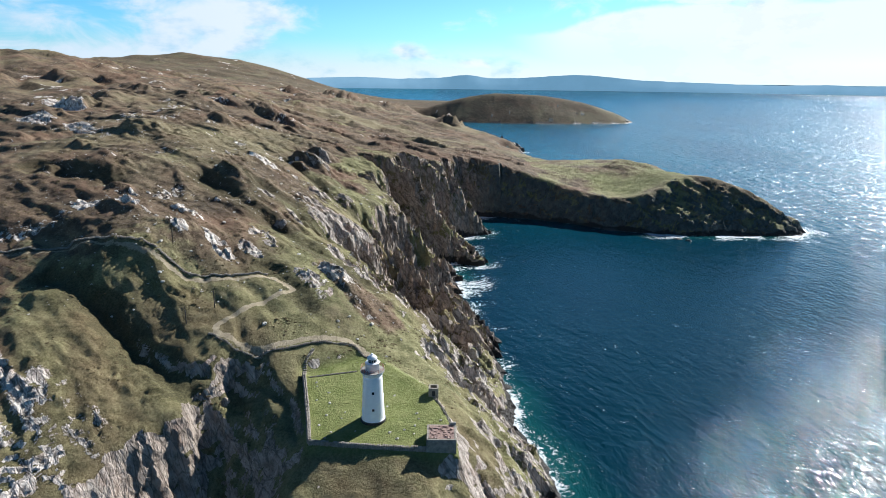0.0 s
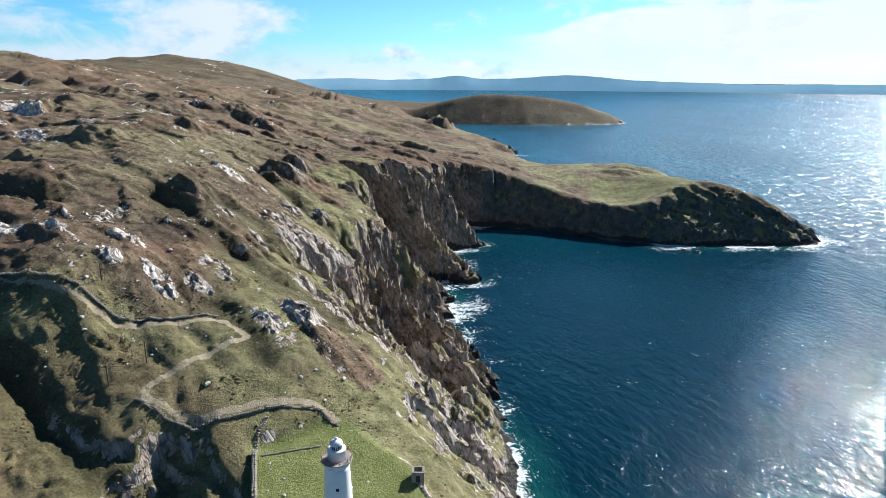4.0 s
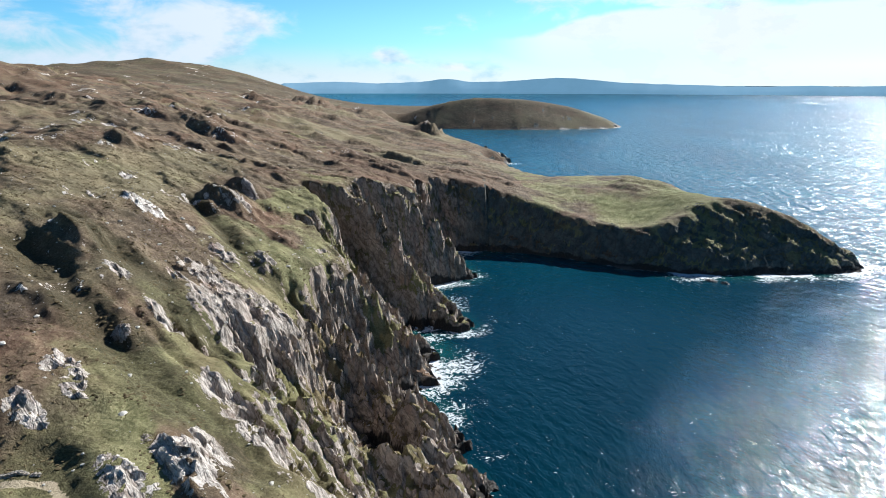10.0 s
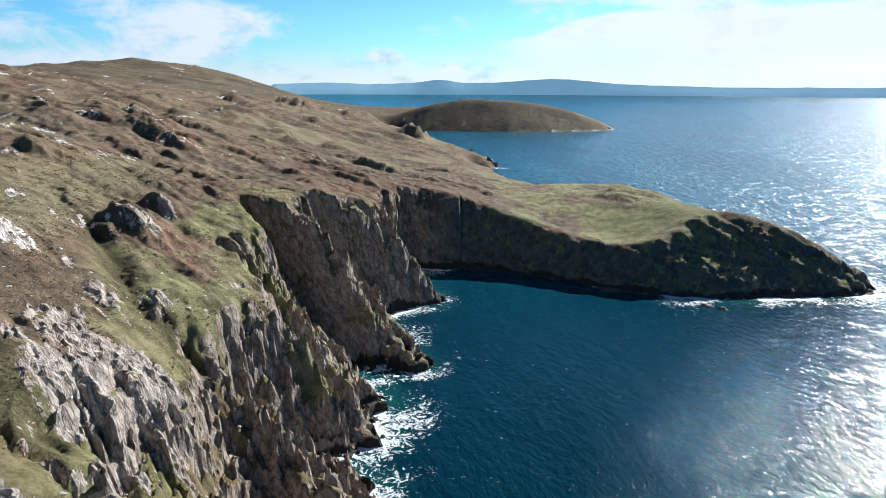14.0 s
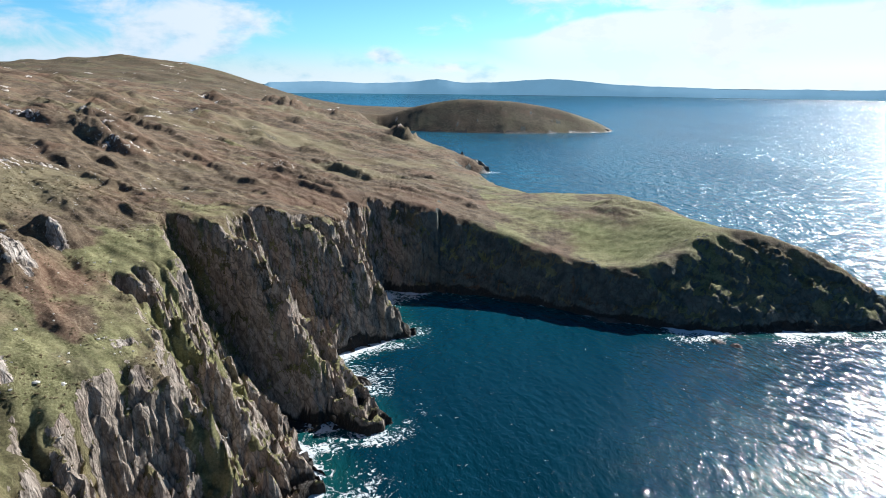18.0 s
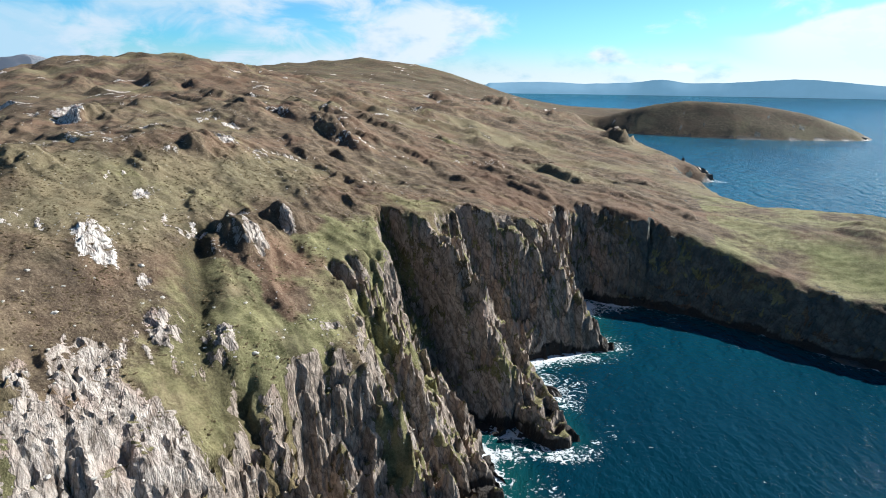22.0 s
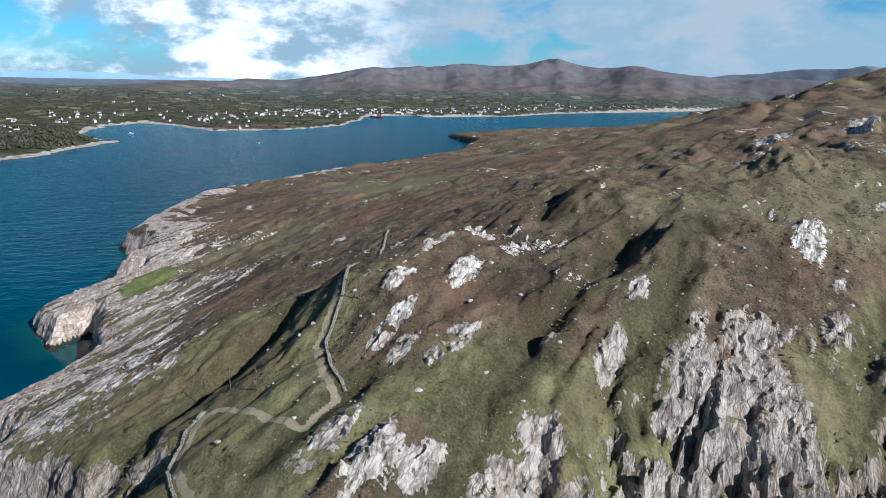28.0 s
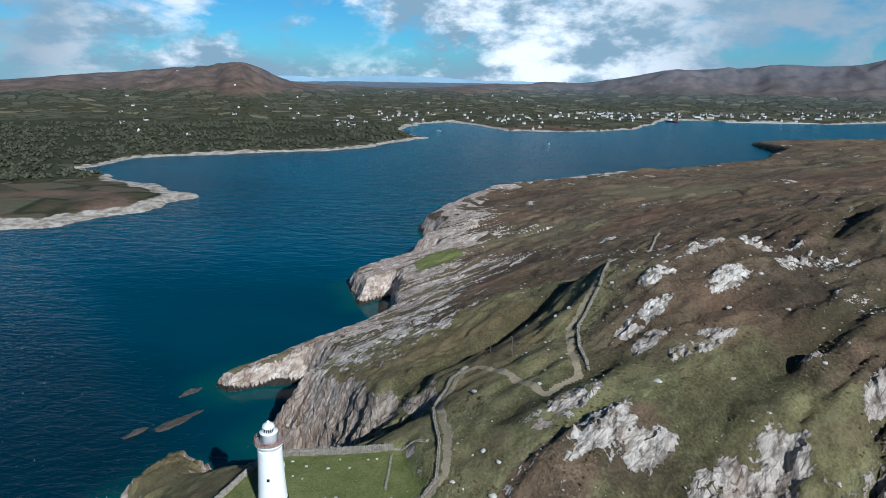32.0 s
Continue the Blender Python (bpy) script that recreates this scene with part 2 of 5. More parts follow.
    tuft = n.math("ADD", n.math("MULTIPLY", fine, 0.55), n.math("MULTIPLY", n.noise(3.6, 4.0, 0.7, pos), 0.30))
    h = n.math("ADD", n.math("MULTIPLY", hard, mask), n.math("MULTIPLY", tuft, n.math("SUBTRACT", 1.0, mask)))
    h = n.math("ADD", h, n.math("MULTIPLY", mid, 0.8))
    nor = n.add("Bump", {"Strength": 1.0, "Distance": 1.15, "Height": h}).outputs[0]
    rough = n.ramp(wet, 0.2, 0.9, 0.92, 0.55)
    finish(n, col, rough, nor, spec=0.2)
    return m


def sea_material():
    m, n = material("sea_water")
    pos = n.add("NewGeometry").outputs["Position"]
    foam = n.add("Attribute", attribute_name="foam").outputs["Fac"]
    shallow = n.add("Attribute", attribute_name="shallow").outputs["Fac"]
    sheltered = n.add("Attribute", attribute_name="sheltered").outputs["Fac"]
    sea_range = n.add("Attribute", attribute_name="open").outputs["Fac"]
    swell = n.add("Mapping", {"Vector": pos, "Rotation": (0, 0, radians(35)), "Scale": (1.0, 0.5, 1.0)}).outputs[0]
    gust = n.noise(0.006, 5.0, 0.6, n.add("Mapping", {"Vector": pos, "Rotation": (0, 0, radians(20)), "Scale": (1, 0.35, 1)}).outputs[0])
    inshore = n.math("SUBTRACT", 1.0, sea_range)
    chop = n.math("MULTIPLY", n.noise(1.4, 2.0, 0.6, swell), n.math("MULTIPLY_ADD", inshore, 0.27, 0.04))
    waves = n.math("MULTIPLY", n.noise(0.33, 2.0, 0.55, swell), n.math("MULTIPLY_ADD", sea_range, 1.2, 0.80))
    rollers = n.math("MULTIPLY", n.noise(0.085, 3.0, 0.55, swell), n.math("MULTIPLY_ADD", sea_range, 6.5, 1.0))
    h = n.math("ADD", n.math("ADD", chop, waves), rollers)
    calm = n.math("MULTIPLY_ADD", sheltered, n.math("MULTIPLY_ADD", sea_range, 0.55, -0.93), 1.0)
    nor = n.add("Bump", {"Strength": n.math("MULTIPLY", n.ramp(gust, 0.3, 0.7, 0.72, 1.0), calm), "Distance": 1.0, "Height": h}).outputs[0]
    body = n.mix(n.ramp(gust, 0.35, 0.65), (0.0008, 0.017, 0.030), (0.0012, 0.025, 0.041))
    body = n.mix(sheltered, body, n.mix(n.ramp(gust, 0.35, 0.65), (0.0002, 0.042, 0.070), (0.0002, 0.058, 0.094)))
    # distant water's sky light painted into the body colour, bluer with range from the eye
    body = n.mix(n.math("MULTIPLY", n.math("MULTIPLY", sea_range, sheltered), n.add("Attribute", attribute_name="sound").outputs["Fac"]), body, (0.0015, 0.105, 0.175))
    body = n.mix(n.math("MULTIPLY", sea_range, n.math("SUBTRACT", 1.0, sheltered)), body, n.mix(n.ramp(gust, 0.35, 0.65), (0.004, 0.075, 0.130), (0.010, 0.110, 0.175)))
    body = n.mix(shallow, body, (0.008, 0.075, 0.072))
    lace = n.math("ADD", foam, n.math("MULTIPLY", n.math("SUBTRACT", n.noise(0.30, 9.0, 0.72, pos, 1.8), 0.5), n.math("MULTIPLY_ADD", sheltered, -1.3, 2.9)))
    fm = n.ramp(lace, 0.40, 0.62)
    col = n.mix(fm, body, (0.66, 0.70, 0.72))
    finish(n, col, n.math("MAXIMUM", n.math("MULTIPLY_ADD", sea_range, 0.15, 0.060), n.math("MULTIPLY", fm, 0.8)), nor, spec=n.math("MULTIPLY_ADD", sheltered, -0.2, 0.32), extra={"IOR": 1.33})
    return m


GROUND, SEA = ground_material(), sea_material()


def mainland_material():
    m, n = material("mainland_country")
    pos = n.add("NewGeometry").outputs["Position"]
    moor = n.add("Attribute", attribute_name="moor").outputs["Fac"]
    wood = n.add("Attribute", attribute_name="wood").outputs["Fac"]
    shore = n.add("Attribute", attribute_name="shore").outputs["Fac"]
    far = n.add("Attribute", attribute_name="far").outputs["Fac"]
    cells = n.add("TexVoronoi", {"Vector": pos, "Scale": 0.017, "Randomness": 0.9})
    hedge = n.add("TexVoronoi", {"Vector": pos, "Scale": 0.017, "Randomness": 0.9}, feature="DISTANCE_TO_EDGE").outputs["Distance"]
    pick = n.add("SeparateXYZ", {0: cells.outputs["Color"]})
    mid = n.noise(0.012, 6.0, 0.65, pos)
    fine = n.noise(0.09, 6.0, 0.7, pos)
    field = n.mix(pick.outputs[0], (0.082, 0.082, 0.054), (0.130, 0.126, 0.082))
    field = n.mix(n.ramp(pick.outputs[1], 0.86, 0.90), field, (0.21, 0.185, 0.11))
    field = n.mix(n.ramp(pick.outputs[2], 0.62, 0.66), field, (0.075, 0.070, 0.038))
    field = n.mix(n.ramp(hedge, 0.02, 0.09), (0.036, 0.042, 0.024), field)
    brown = n.mix(n.ramp(mid, 0.35, 0.68), (0.085, 0.060, 0.046), (0.185, 0.125, 0.090))
    brown = n.mix(n.ramp(fine, 0.55, 0.8), brown, (0.24, 0.19, 0.15))
    edge = n.math("ADD", moor, n.math("MULTIPLY", n.math("SUBTRACT", mid, 0.5), 1.3))
    col = n.mix(n.ramp(edge, 0.35, 0.65), field, brown)
    green = n.mix(n.ramp(fine, 0.35, 0.65), (0.032, 0.037, 0.021), (0.068, 0.072, 0.040))
    col = n.mix(n.ramp(n.math("ADD", wood, n.math("MULTIPLY", n.math("SUBTRACT", mid, 0.5), 0.9)), 0.35, 0.6), col, green)
    pale = n.mix(n.ramp(fine, 0.35, 0.65), (0.24, 0.20, 0.16), (0.60, 0.54, 0.47))
    col = n.mix(n.ramp(n.math("ADD", shore, n.math("MULTIPLY", n.math("SUBTRACT", fine, 0.5), 0.8)), 0.4, 0.6), col, pale)
    # air haze painted in: distant country mixed towards blue-grey
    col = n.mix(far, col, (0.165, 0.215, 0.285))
    nor = n.add("Bump", {"Strength": 0.6, "Distance": 6.0, "Height": n.math("ADD", fine, mid)}).outputs[0]
    finish(n, col, 0.95, nor, spec=0.1)
    return m


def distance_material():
    """Mountains across the open water, haze of the air between painted pale and glowing."""
    m, n = material("far_shore_haze")
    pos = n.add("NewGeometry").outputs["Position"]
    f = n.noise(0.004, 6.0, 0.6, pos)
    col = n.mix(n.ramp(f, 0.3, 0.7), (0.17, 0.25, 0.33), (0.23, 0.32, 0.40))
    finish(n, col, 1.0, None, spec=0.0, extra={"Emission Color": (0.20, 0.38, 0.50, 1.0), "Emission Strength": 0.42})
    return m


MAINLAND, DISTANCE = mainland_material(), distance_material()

# ---- the lie of the land ----
RNG = np.random.RandomState(7)
PERM = RNG.permutation(512).astype(np.int64)
GRAD = np.stack([np.cos(np.arange(64) * math.tau / 64), np.sin(np.arange(64) * math.tau / 64)], 1)


def perlin(x, y):
    """Gradient noise, about -1 to 1, over arrays."""
    xi, yi = np.floor(x).astype(np.int64), np.floor(y).astype(np.int64)
    fx, fy = x - xi, y - yi
    u, v = fx * fx * fx * (fx * (fx * 6 - 15) + 10), fy * fy * fy * (fy * (fy * 6 - 15) + 10)

    def corner(dx, dy):
        g = GRAD[PERM[(PERM[(xi + dx) & 511] + yi + dy) & 511] & 63]
        return g[..., 0] * (fx - dx) + g[..., 1] * (fy - dy)

    a = corner(0, 0) * (1 - u) + corner(1, 0) * u
    b = corner(0, 1) * (1 - u) + corner(1, 1) * u
    return 1.5 * (a * (1 - v) + b * v)


def fbm(x, y, octaves=4, gain=0.5):
    total, amp = np.zeros_like(x), 1.0
    for i in range(octaves):
        total += amp * perlin(x + 17.3 * i, y - 9.1 * i)
        x, y, amp = x * 2.03, y * 2.03, amp * gain
    return total


def ridged(x, y, octaves=4, gain=0.5):
    """Sharp crests, 0 to about 1."""
    total, amp, norm = np.zeros_like(x), 1.0, 0.0
    for i in range(octaves):
        total += amp * (1 - np.abs(perlin(x + 31.7 * i, y + 5.3 * i)))
        norm += amp
        x, y, amp = x * 2.07, y * 2.07, amp * gain
    return total / norm


def smooth(a, lo, hi):
    t = np.clip((a - lo) / (hi - lo), 0, 1)
    return t * t * (3 - 2 * t)


def smin(a, b, k):
    h = np.clip(0.5 + 0.5 * (b - a) / k, 0, 1)
    return b * (1 - h) + a * h - k * h * (1 - h)


def inside_distance(x, y, ring):
    """Distance to a closed outline, positive inside it."""
    best, inside = np.full(x.shape, 1e18), np.zeros(x.shape, bool)
    for (ax, ay), (bx, by) in zip(ring, ring[1:] + ring[:1]):
        ex, ey = bx - ax, by - ay
        t = np.clip(((x - ax) * ex + (y - ay) * ey) / (ex * ex + ey * ey), 0, 1)
        best = np.minimum(best, (x - ax - t * ex) ** 2 + (y - ay - t * ey) ** 2)
        if by != ay:
            inside ^= ((ay > y) != (by > y)) & (x < ex * (y - ay) / ey + ax)
    return np.sqrt(best) * np.where(inside, 1, -1)


def line_distance(x, y, pts):
    """Distance to an open line, and the way along it from 0 to 1."""
    best, along = np.full(x.shape, 1e18), np.zeros(x.shape)
    n = len(pts) - 1
    for i in range(n):
        (ax, ay), (bx, by) = pts[i][:2], pts[i + 1][:2]
        ex, ey = bx - ax, by - ay
        t = np.clip(((x - ax) * ex + (y - ay) * ey) / (ex * ex + ey * ey), 0, 1)
        d = (x - ax - t * ex) ** 2 + (y - ay - t * ey) ** 2
        near = d < best
        best, along = np.where(near, d, best), np.where(near, (i + t) / n, along)
    return np.sqrt(best), along


SOUTH_COAST = [(37, 205), (31, 222), (31, 251), (26, 257), (19, 279), (9, 283), (15, 311), (-6, 318), (2, 350), (9, 361), (0, 368), (-14, 371), (1, 382), (10, 389), (11, 421), (-10, 455), (24, 456), (14, 480), (-3, 518), (16, 535), (38, 552), (24, 590), (25, 626)]
HEADLAND = [(60, 622), (83, 618), (113, 602), (149, 577), (182, 560), (217, 552), (261, 551), (293, 552), (324, 556), (336, 572), (322, 640), (298, 720), (262, 775), (205, 830), (160, 900), (128, 1000)]
EAST_COAST = [(146, 1030), (118, 1120), (122, 1190), (158, 1206), (140, 1240), (60, 1500), (-30, 1800), (-70, 2150), (20, 2088), (128, 2046), (210, 2024), (290, 2016), (380, 2024), (460, 2044), (530, 2066), (600, 2094), (640, 2160), (480, 2500), (150, 2600), (-300, 2900), (-900, 4200), (-2600, 4300)]
NORTH_COAST = [(-3300, 2600), (-1900, 900), (-1713, 640), (-1558, 477), (-1336, 504), (-1125, 419), (-931, 291), (-742, 144), (-642, 62), (-536, 50), (-450, 46), (-416, 76), (-345, 72), (-337, 92), (-300, 60), (-277, 56), (-245, 80), (-262, 92), (-238, 100), (-205, 112), (-176, 100)]
WEST_COAST = [(-138, 68), (-126, 64), (-122, 74), (-142, 100), (-126, 114), (-102, 111), (-93, 108), (-85, 126), (-77, 140), (-66, 143), (-60, 128), (-67, 106), (-60, 95), (-45, 89), (-30, 94), (-16, 104), (0, 107), (20, 118), (36, 150), (41, 180)]
ISLAND = SOUTH_COAST + HEADLAND + EAST_COAST + NORTH_COAST + WEST_COAST

# heights of the open ground: (x, y, z)
LIGHT_POINT = [(-19, 163, 38), (-36, 181, 41), (4, 158, 36), (0, 180, 36), (-34, 152, 37), (7, 196, 34), (-6, 215, 40), (-27, 223, 49), (-60, 207, 54), (-43, 221, 57), (-70, 203, 53), (-83, 206, 58), (-73, 194, 51), (-62, 181, 43), (-110, 223, 66), (-22, 138, 31), (-5, 143, 36), (9, 142, 30), (20, 150, 23), (-50, 112, 23), (-40, 128, 26)]
SPUR = [(-130, 74, 7), (-140, 88, 11), (-152, 100, 16), (-98, 186, 48), (-76, 165, 38), (-107, 187, 49), (-125, 192, 55), (-130, 220, 68), (-93, 126, 27), (-105, 140, 32), (-82, 150, 33), (-92, 168, 42), (-140, 125, 24), (-175, 130, 22), (-240, 150, 30), (-152, 202, 53), (-270, 105, 18), (-330, 150, 30)]
SLOPE = [(-67, 216, 60), (-50, 235, 62), (-16, 260, 47), (-48, 266, 62), (-72, 253, 67), (-73, 279, 68), (-86, 247, 71), (-58, 318, 64), (-61, 373, 67), (-111, 379, 87), (-76, 322, 74), (-75, 394, 68), (-43, 387, 61), (-56, 450, 68), (-95, 266, 73), (-149, 311, 84), (-108, 244, 78), (-115, 237, 77), (-142, 246, 71), (-121, 359, 87), (-36, 296, 52)]
HILL = [(-94, 453, 77), (-36, 546, 73), (-177, 552, 95), (-53, 534, 73), (-216, 440, 98), (-243, 648, 100), (-225, 812, 96), (-252, 703, 106), (-132, 757, 78), (-117, 625, 69), (-108, 976, 52), (-223, 754, 101), (-30, 640, 62), (0, 620, 52), (45, 645, 55), (20, 760, 50), (60, 900, 36)]
NORTH_FLANK = [(-830, 1068, 163), (-870, 980, 138), (-893, 933, 116), (-957, 837, 88), (-992, 773, 72), (-1300, 1050, 48), (-1700, 1300, 24), (-1800, 1600, 18), (-2300, 1900, 14), (-2800, 2500, 12), (-3000, 2800, 10)]
EAST = [(-753, 1222, 172), (-720, 830, 118), (-600, 700, 108), (-420, 330, 62), (-500, 180, 36), (-590, 325, 44), (-700, 300, 34), (-830, 420, 30), (-1000, 600, 28), (-1500, 650, 22), (-1343, 3454, 252), (-1056, 3392, 215), (-1788, 3174, 205), (-825, 3634, 155), (-485, 3095, 92), (-214, 2771, 50), (-900, 2200, 165), (-450, 1500, 110), (-300, 2100, 75), (0, 1150, 32), (-60, 1700, 40), (330, 2170, 84), (470, 2140, 62), (160, 2170, 92), (40, 2160, 74), (-60, 2230, 36), (590, 2100, 14)]
MEASURED = [(-107, 335, 84), (-72, 278, 68), (-62, 333, 67), (-37, 280, 52), (-74, 320, 74), (-187, 549, 103), (-186, 327, 88), (-129, 263, 81), (-33, 223, 56), (-102, 182, 43), (-82, 165, 39), (-100, 190, 43), (-120, 205, 51), (-145, 222, 60), (-121, 290, 76), (-87, 227, 62), (-265, 448, 90), (-60, 237, 61), (-67, 193, 52), (-77, 347, 70), (-97, 329, 81), (-275, 739, 112)]
BROW = [(-46, 374, 59), (-43, 393, 58), (-47, 418, 66), (-48, 441, 69), (-40, 358, 49), (-41, 322, 52), (-52, 463, 74)]
HEAD = [(82, 650, 42), (124, 645, 33), (156, 625, 26), (172, 602, 25), (193, 791, 38), (232, 740, 44), (215, 690, 43), (228, 642, 46), (252, 607, 45), (242, 578, 44), (285, 580, 35), (292, 604, 33), (325, 585, 16), (200, 650, 38), (262, 690, 30), (300, 640, 16), (130, 740, 40), (150, 860, 26)]
SPOTS = np.array(LIGHT_POINT + SPUR + SLOPE + HILL + NORTH_FLANK + EAST + MEASURED + BROW + HEAD, float)


def warp(r):
    return np.sqrt(r * r + 100.0)


def spot_weights():
    d = np.hypot(SPOTS[:, None, 0] - SPOTS[None, :, 0], SPOTS[:, None, 1] - SPOTS[None, :, 1])
    n = len(SPOTS)
    a = np.zeros((n + 1, n + 1))
    a[:n, :n] = -warp(d) + np.eye(n) * 3.0
    a[:n, n] = a[n, :n] = 1
    return np.linalg.solve(a, np.append(SPOTS[:, 2], 0))


WEIGHTS = spot_weights()


def upland(x, y):
    z = np.full(x.shape, WEIGHTS[-1])
    for w, (sx, sy, _) in zip(WEIGHTS, SPOTS):
        z -= w * warp(np.hypot(x - sx, y - sy))
    return z


# rock fins of the south cliff: foot and head of the crest, height at both, steepness of the flanks
FINS = [((26, 456, 3), (-20, 498, 38), (-52, 533, 73), 2.4, 7.0), ((40, 552, 2), (12, 552, 44), (-30, 548, 74), 2.0, 4.0), ((11, 415, 2), (-18, 424, 27), (-50, 446, 68), 1.7, 3.0), ((10, 389, 2), (-12, 400, 28), (-46, 424, 66), 1.6, 3.0),
        ((9, 358, 2), (2, 355, 7), (-6, 352, 12), 1.6, 2.0), ((15, 311, 2), (-6, 330, 22), (-22, 346, 32), 1.4, 2.0), ((26, 257, 2), (2, 285, 24), (-24, 306, 44), 1.0, 2.0)]
CLEFTS = [((-80, 98, -5), (-70, 122, -3), (-62, 146, 6), (-66, 164, 22), (-74, 178, 42), 3.0, 2.1), ((-12, 456, 0), (-28, 468, 18), (-54, 495, 50), (-66, 510, 70), 2.0, 2.6), ((-4, 520, 0), (-20, 529, 22), (-36, 540, 66), 2.5, 2.6),
          ((-2, 364, -5), (-16, 367, -3), (-26, 370, 3), 2.0, 4.0), ((2, 404, -2), (-14, 412, 16), (-38, 428, 50), 1.5, 2.0), ((-6, 322, -3), (-20, 342, 8), (-38, 358, 44), 3.0, 1.5), ((9, 283, -1), (-8, 300, 10), (-26, 318, 36), 1.5, 1.4)]
GORGE = [(-66, 118), (-60, 146), (-66, 168), (-80, 186), (-112, 206)]
# knolls: x, y, rise, half length along the beds, half width across them
KNOLLS = [(-205, 438, 8, 32, 14), (-300, 446, 7, 28, 13), (-182, 326, 5, 40, 13), (-180, 528, 8, 24, 12), (-90, 430, 11, 27, 11), (-86, 457, 8, 14, 7), (-110, 338, 6, 22, 9), (-95, 292, 4, 24, 9), (-72, 283, 3, 7, 4), (-138, 267, 4, 26, 8), (-150, 254, 2.5, 22, 7), (-104, 245, 3, 10, 5),
          (-205, 763, 7, 28, 12), (-265, 776, 6, 28, 12), (-294, 743, 7, 28, 12), (-322, 893, 7, 34, 14), (-160, 688, 6, 24, 9), (-116, 690, 4, 20, 8), (-162, 1078, 8, 30, 12), (-68, 664, 4, 12, 6)]
LOW_KNOLLS = [(-30, 226, 3.5, 16, 6), (-40, 238, 3.5, 14, 6), (-345, 610, 10, 32, 15), (-322, 520, 5, 40, 16), (-116, 387, 3, 26, 7), (-57, 402, 3, 14, 5), (215, 700, 4, 40, 18), (192, 690, 4, 30, 15)]


def scattered_knolls():
    """Whalebacks strewn over the hill country, along the beds."""
    r = random.Random(5)
    out = []
    while len(out) < 110:
        x, y = r.uniform(-1000, 60), r.uniform(480, 1900)
        if x > -60 and y < 660 or x < -330 and y < 0.9 * -x + 120 or x < -420 and y > 900:
            continue
        size = r.uniform(0.55, 1.0) ** 2 * (1.0 + max(y - 600, 0) / 900)
        out.append((x, y, 6.0 * size, r.uniform(30, 80) * size ** 0.6, r.uniform(11, 20) * size ** 0.7))
    while len(out) < 150:
        out.append((r.uniform(-330, -95), r.uniform(235, 480), r.uniform(1.2, 3.2), r.uniform(9, 22), r.uniform(4, 7)))
    return out


# bare rock: x, y, half length along the beds, half width across them
OUTCROPS = [(-109, 266, 12, 6), (-75, 258, 13, 5), (-77, 245, 12, 3.5), (-88, 243, 14, 4), (-41, 235, 16, 6), (-46, 226, 15, 7), (-46, 274, 9, 6), (-109, 384, 20, 7), (-271, 482, 26, 12), (-371, 624, 26, 14), (-56, 317, 22, 12), (-48, 332, 20, 10), (-88, 314, 10, 3.5), (-68, 298, 12, 4),
            (-75, 326, 8, 3), (-87, 378, 7, 3), (-72, 365, 9, 4), (-157, 275, 12, 5), (-39, 246, 8, 4), (-34, 262, 12, 7), (-100, 445, 6, 4)]
MORE_OUTCROPS = [(-330, 520, 44, 13), (-345, 600, 30, 12), (-112, 166, 22, 7), (-96, 158, 14, 6), (-122, 148, 20, 7), (-88, 172, 9, 4), (-82, 428, 12, 4), (-74, 283, 5, 3), (-345, 602, 26, 9), (-130, 262, 18, 4), (-28, 219, 10, 5), (-18, 210, 12, 5), (-90, 214, 9, 6), (-100, 179, 20, 3), (-128, 172, 24, 4), (-150, 160, 26, 5), (-175, 150, 24, 5), (-243, 225, 9, 3), (-128, 288, 10, 5), (-187, 560, 14, 7), (-414, 680, 24, 12), (-468, 780, 30, 12), (-243, 648, 14, 7), (-137, 435, 8, 4),
                 (-105, 246, 8, 4), (-60, 205, 8, 3), (-142, 279, 9, 4), (-64, 332, 12, 5), (-58, 374, 8, 4), (-46, 108, 18, 8), (-94, 120, 9, 5), (-67, 336, 22, 9), (-83, 452, 7, 3), (-282, 86, 26, 12), (-325, 118, 22, 9), (-225, 126, 22, 7), (-360, 100, 26, 8)]
# shallow ditches along the beds: line, depth, width
GULLIES = [([(-30, 244), (-65, 271), (-102, 306), (-124, 326)], 3.6, 6.0), ([(-56, 298), (-78, 315), (-100, 332), (-126, 351)], 2.6, 5.0), ([(-40, 354), (-59, 364), (-82, 396), (-105, 426)], 3.4, 4.0), ([(-160, 306), (-193, 323), (-222, 345)], 5.0, 6.0), ([(-48, 214), (-70, 238)], 1.5, 4.0), ([(-74, 172), (-97, 190), (-118, 206), (-146, 224)], 3.0, 4.5)]
TRACK = [(-308, 278), (-292, 262), (-222, 247), (-190, 243), (-150, 238), (-126, 229), (-107, 227), (-93, 222), (-79, 224), (-63, 228), (-54, 221), (-67, 208), (-75, 199), (-74, 195), (-60, 191), (-42, 199), (-31, 202), (-25, 199)]


STREWN = scattered_knolls()


def scarps(u, v, length, seed):
    """Long steps along the beds that rise gently to the south-west and break off steeply."""
    t = v / length + 0.9 * fbm(u / (length * 3.2) + seed, v / (length * 2.4), 3)
    f = t - np.floor(t)
    cut = 0.80 + 0.10 * perlin(u / 9 + seed, v / 9)
    return smooth(f, 0.05, 0.75) * smooth(f, cut + 0.14, cut), smooth(f, cut - 0.06, cut + 0.04) * smooth(f, cut + 0.24, cut + 0.12)


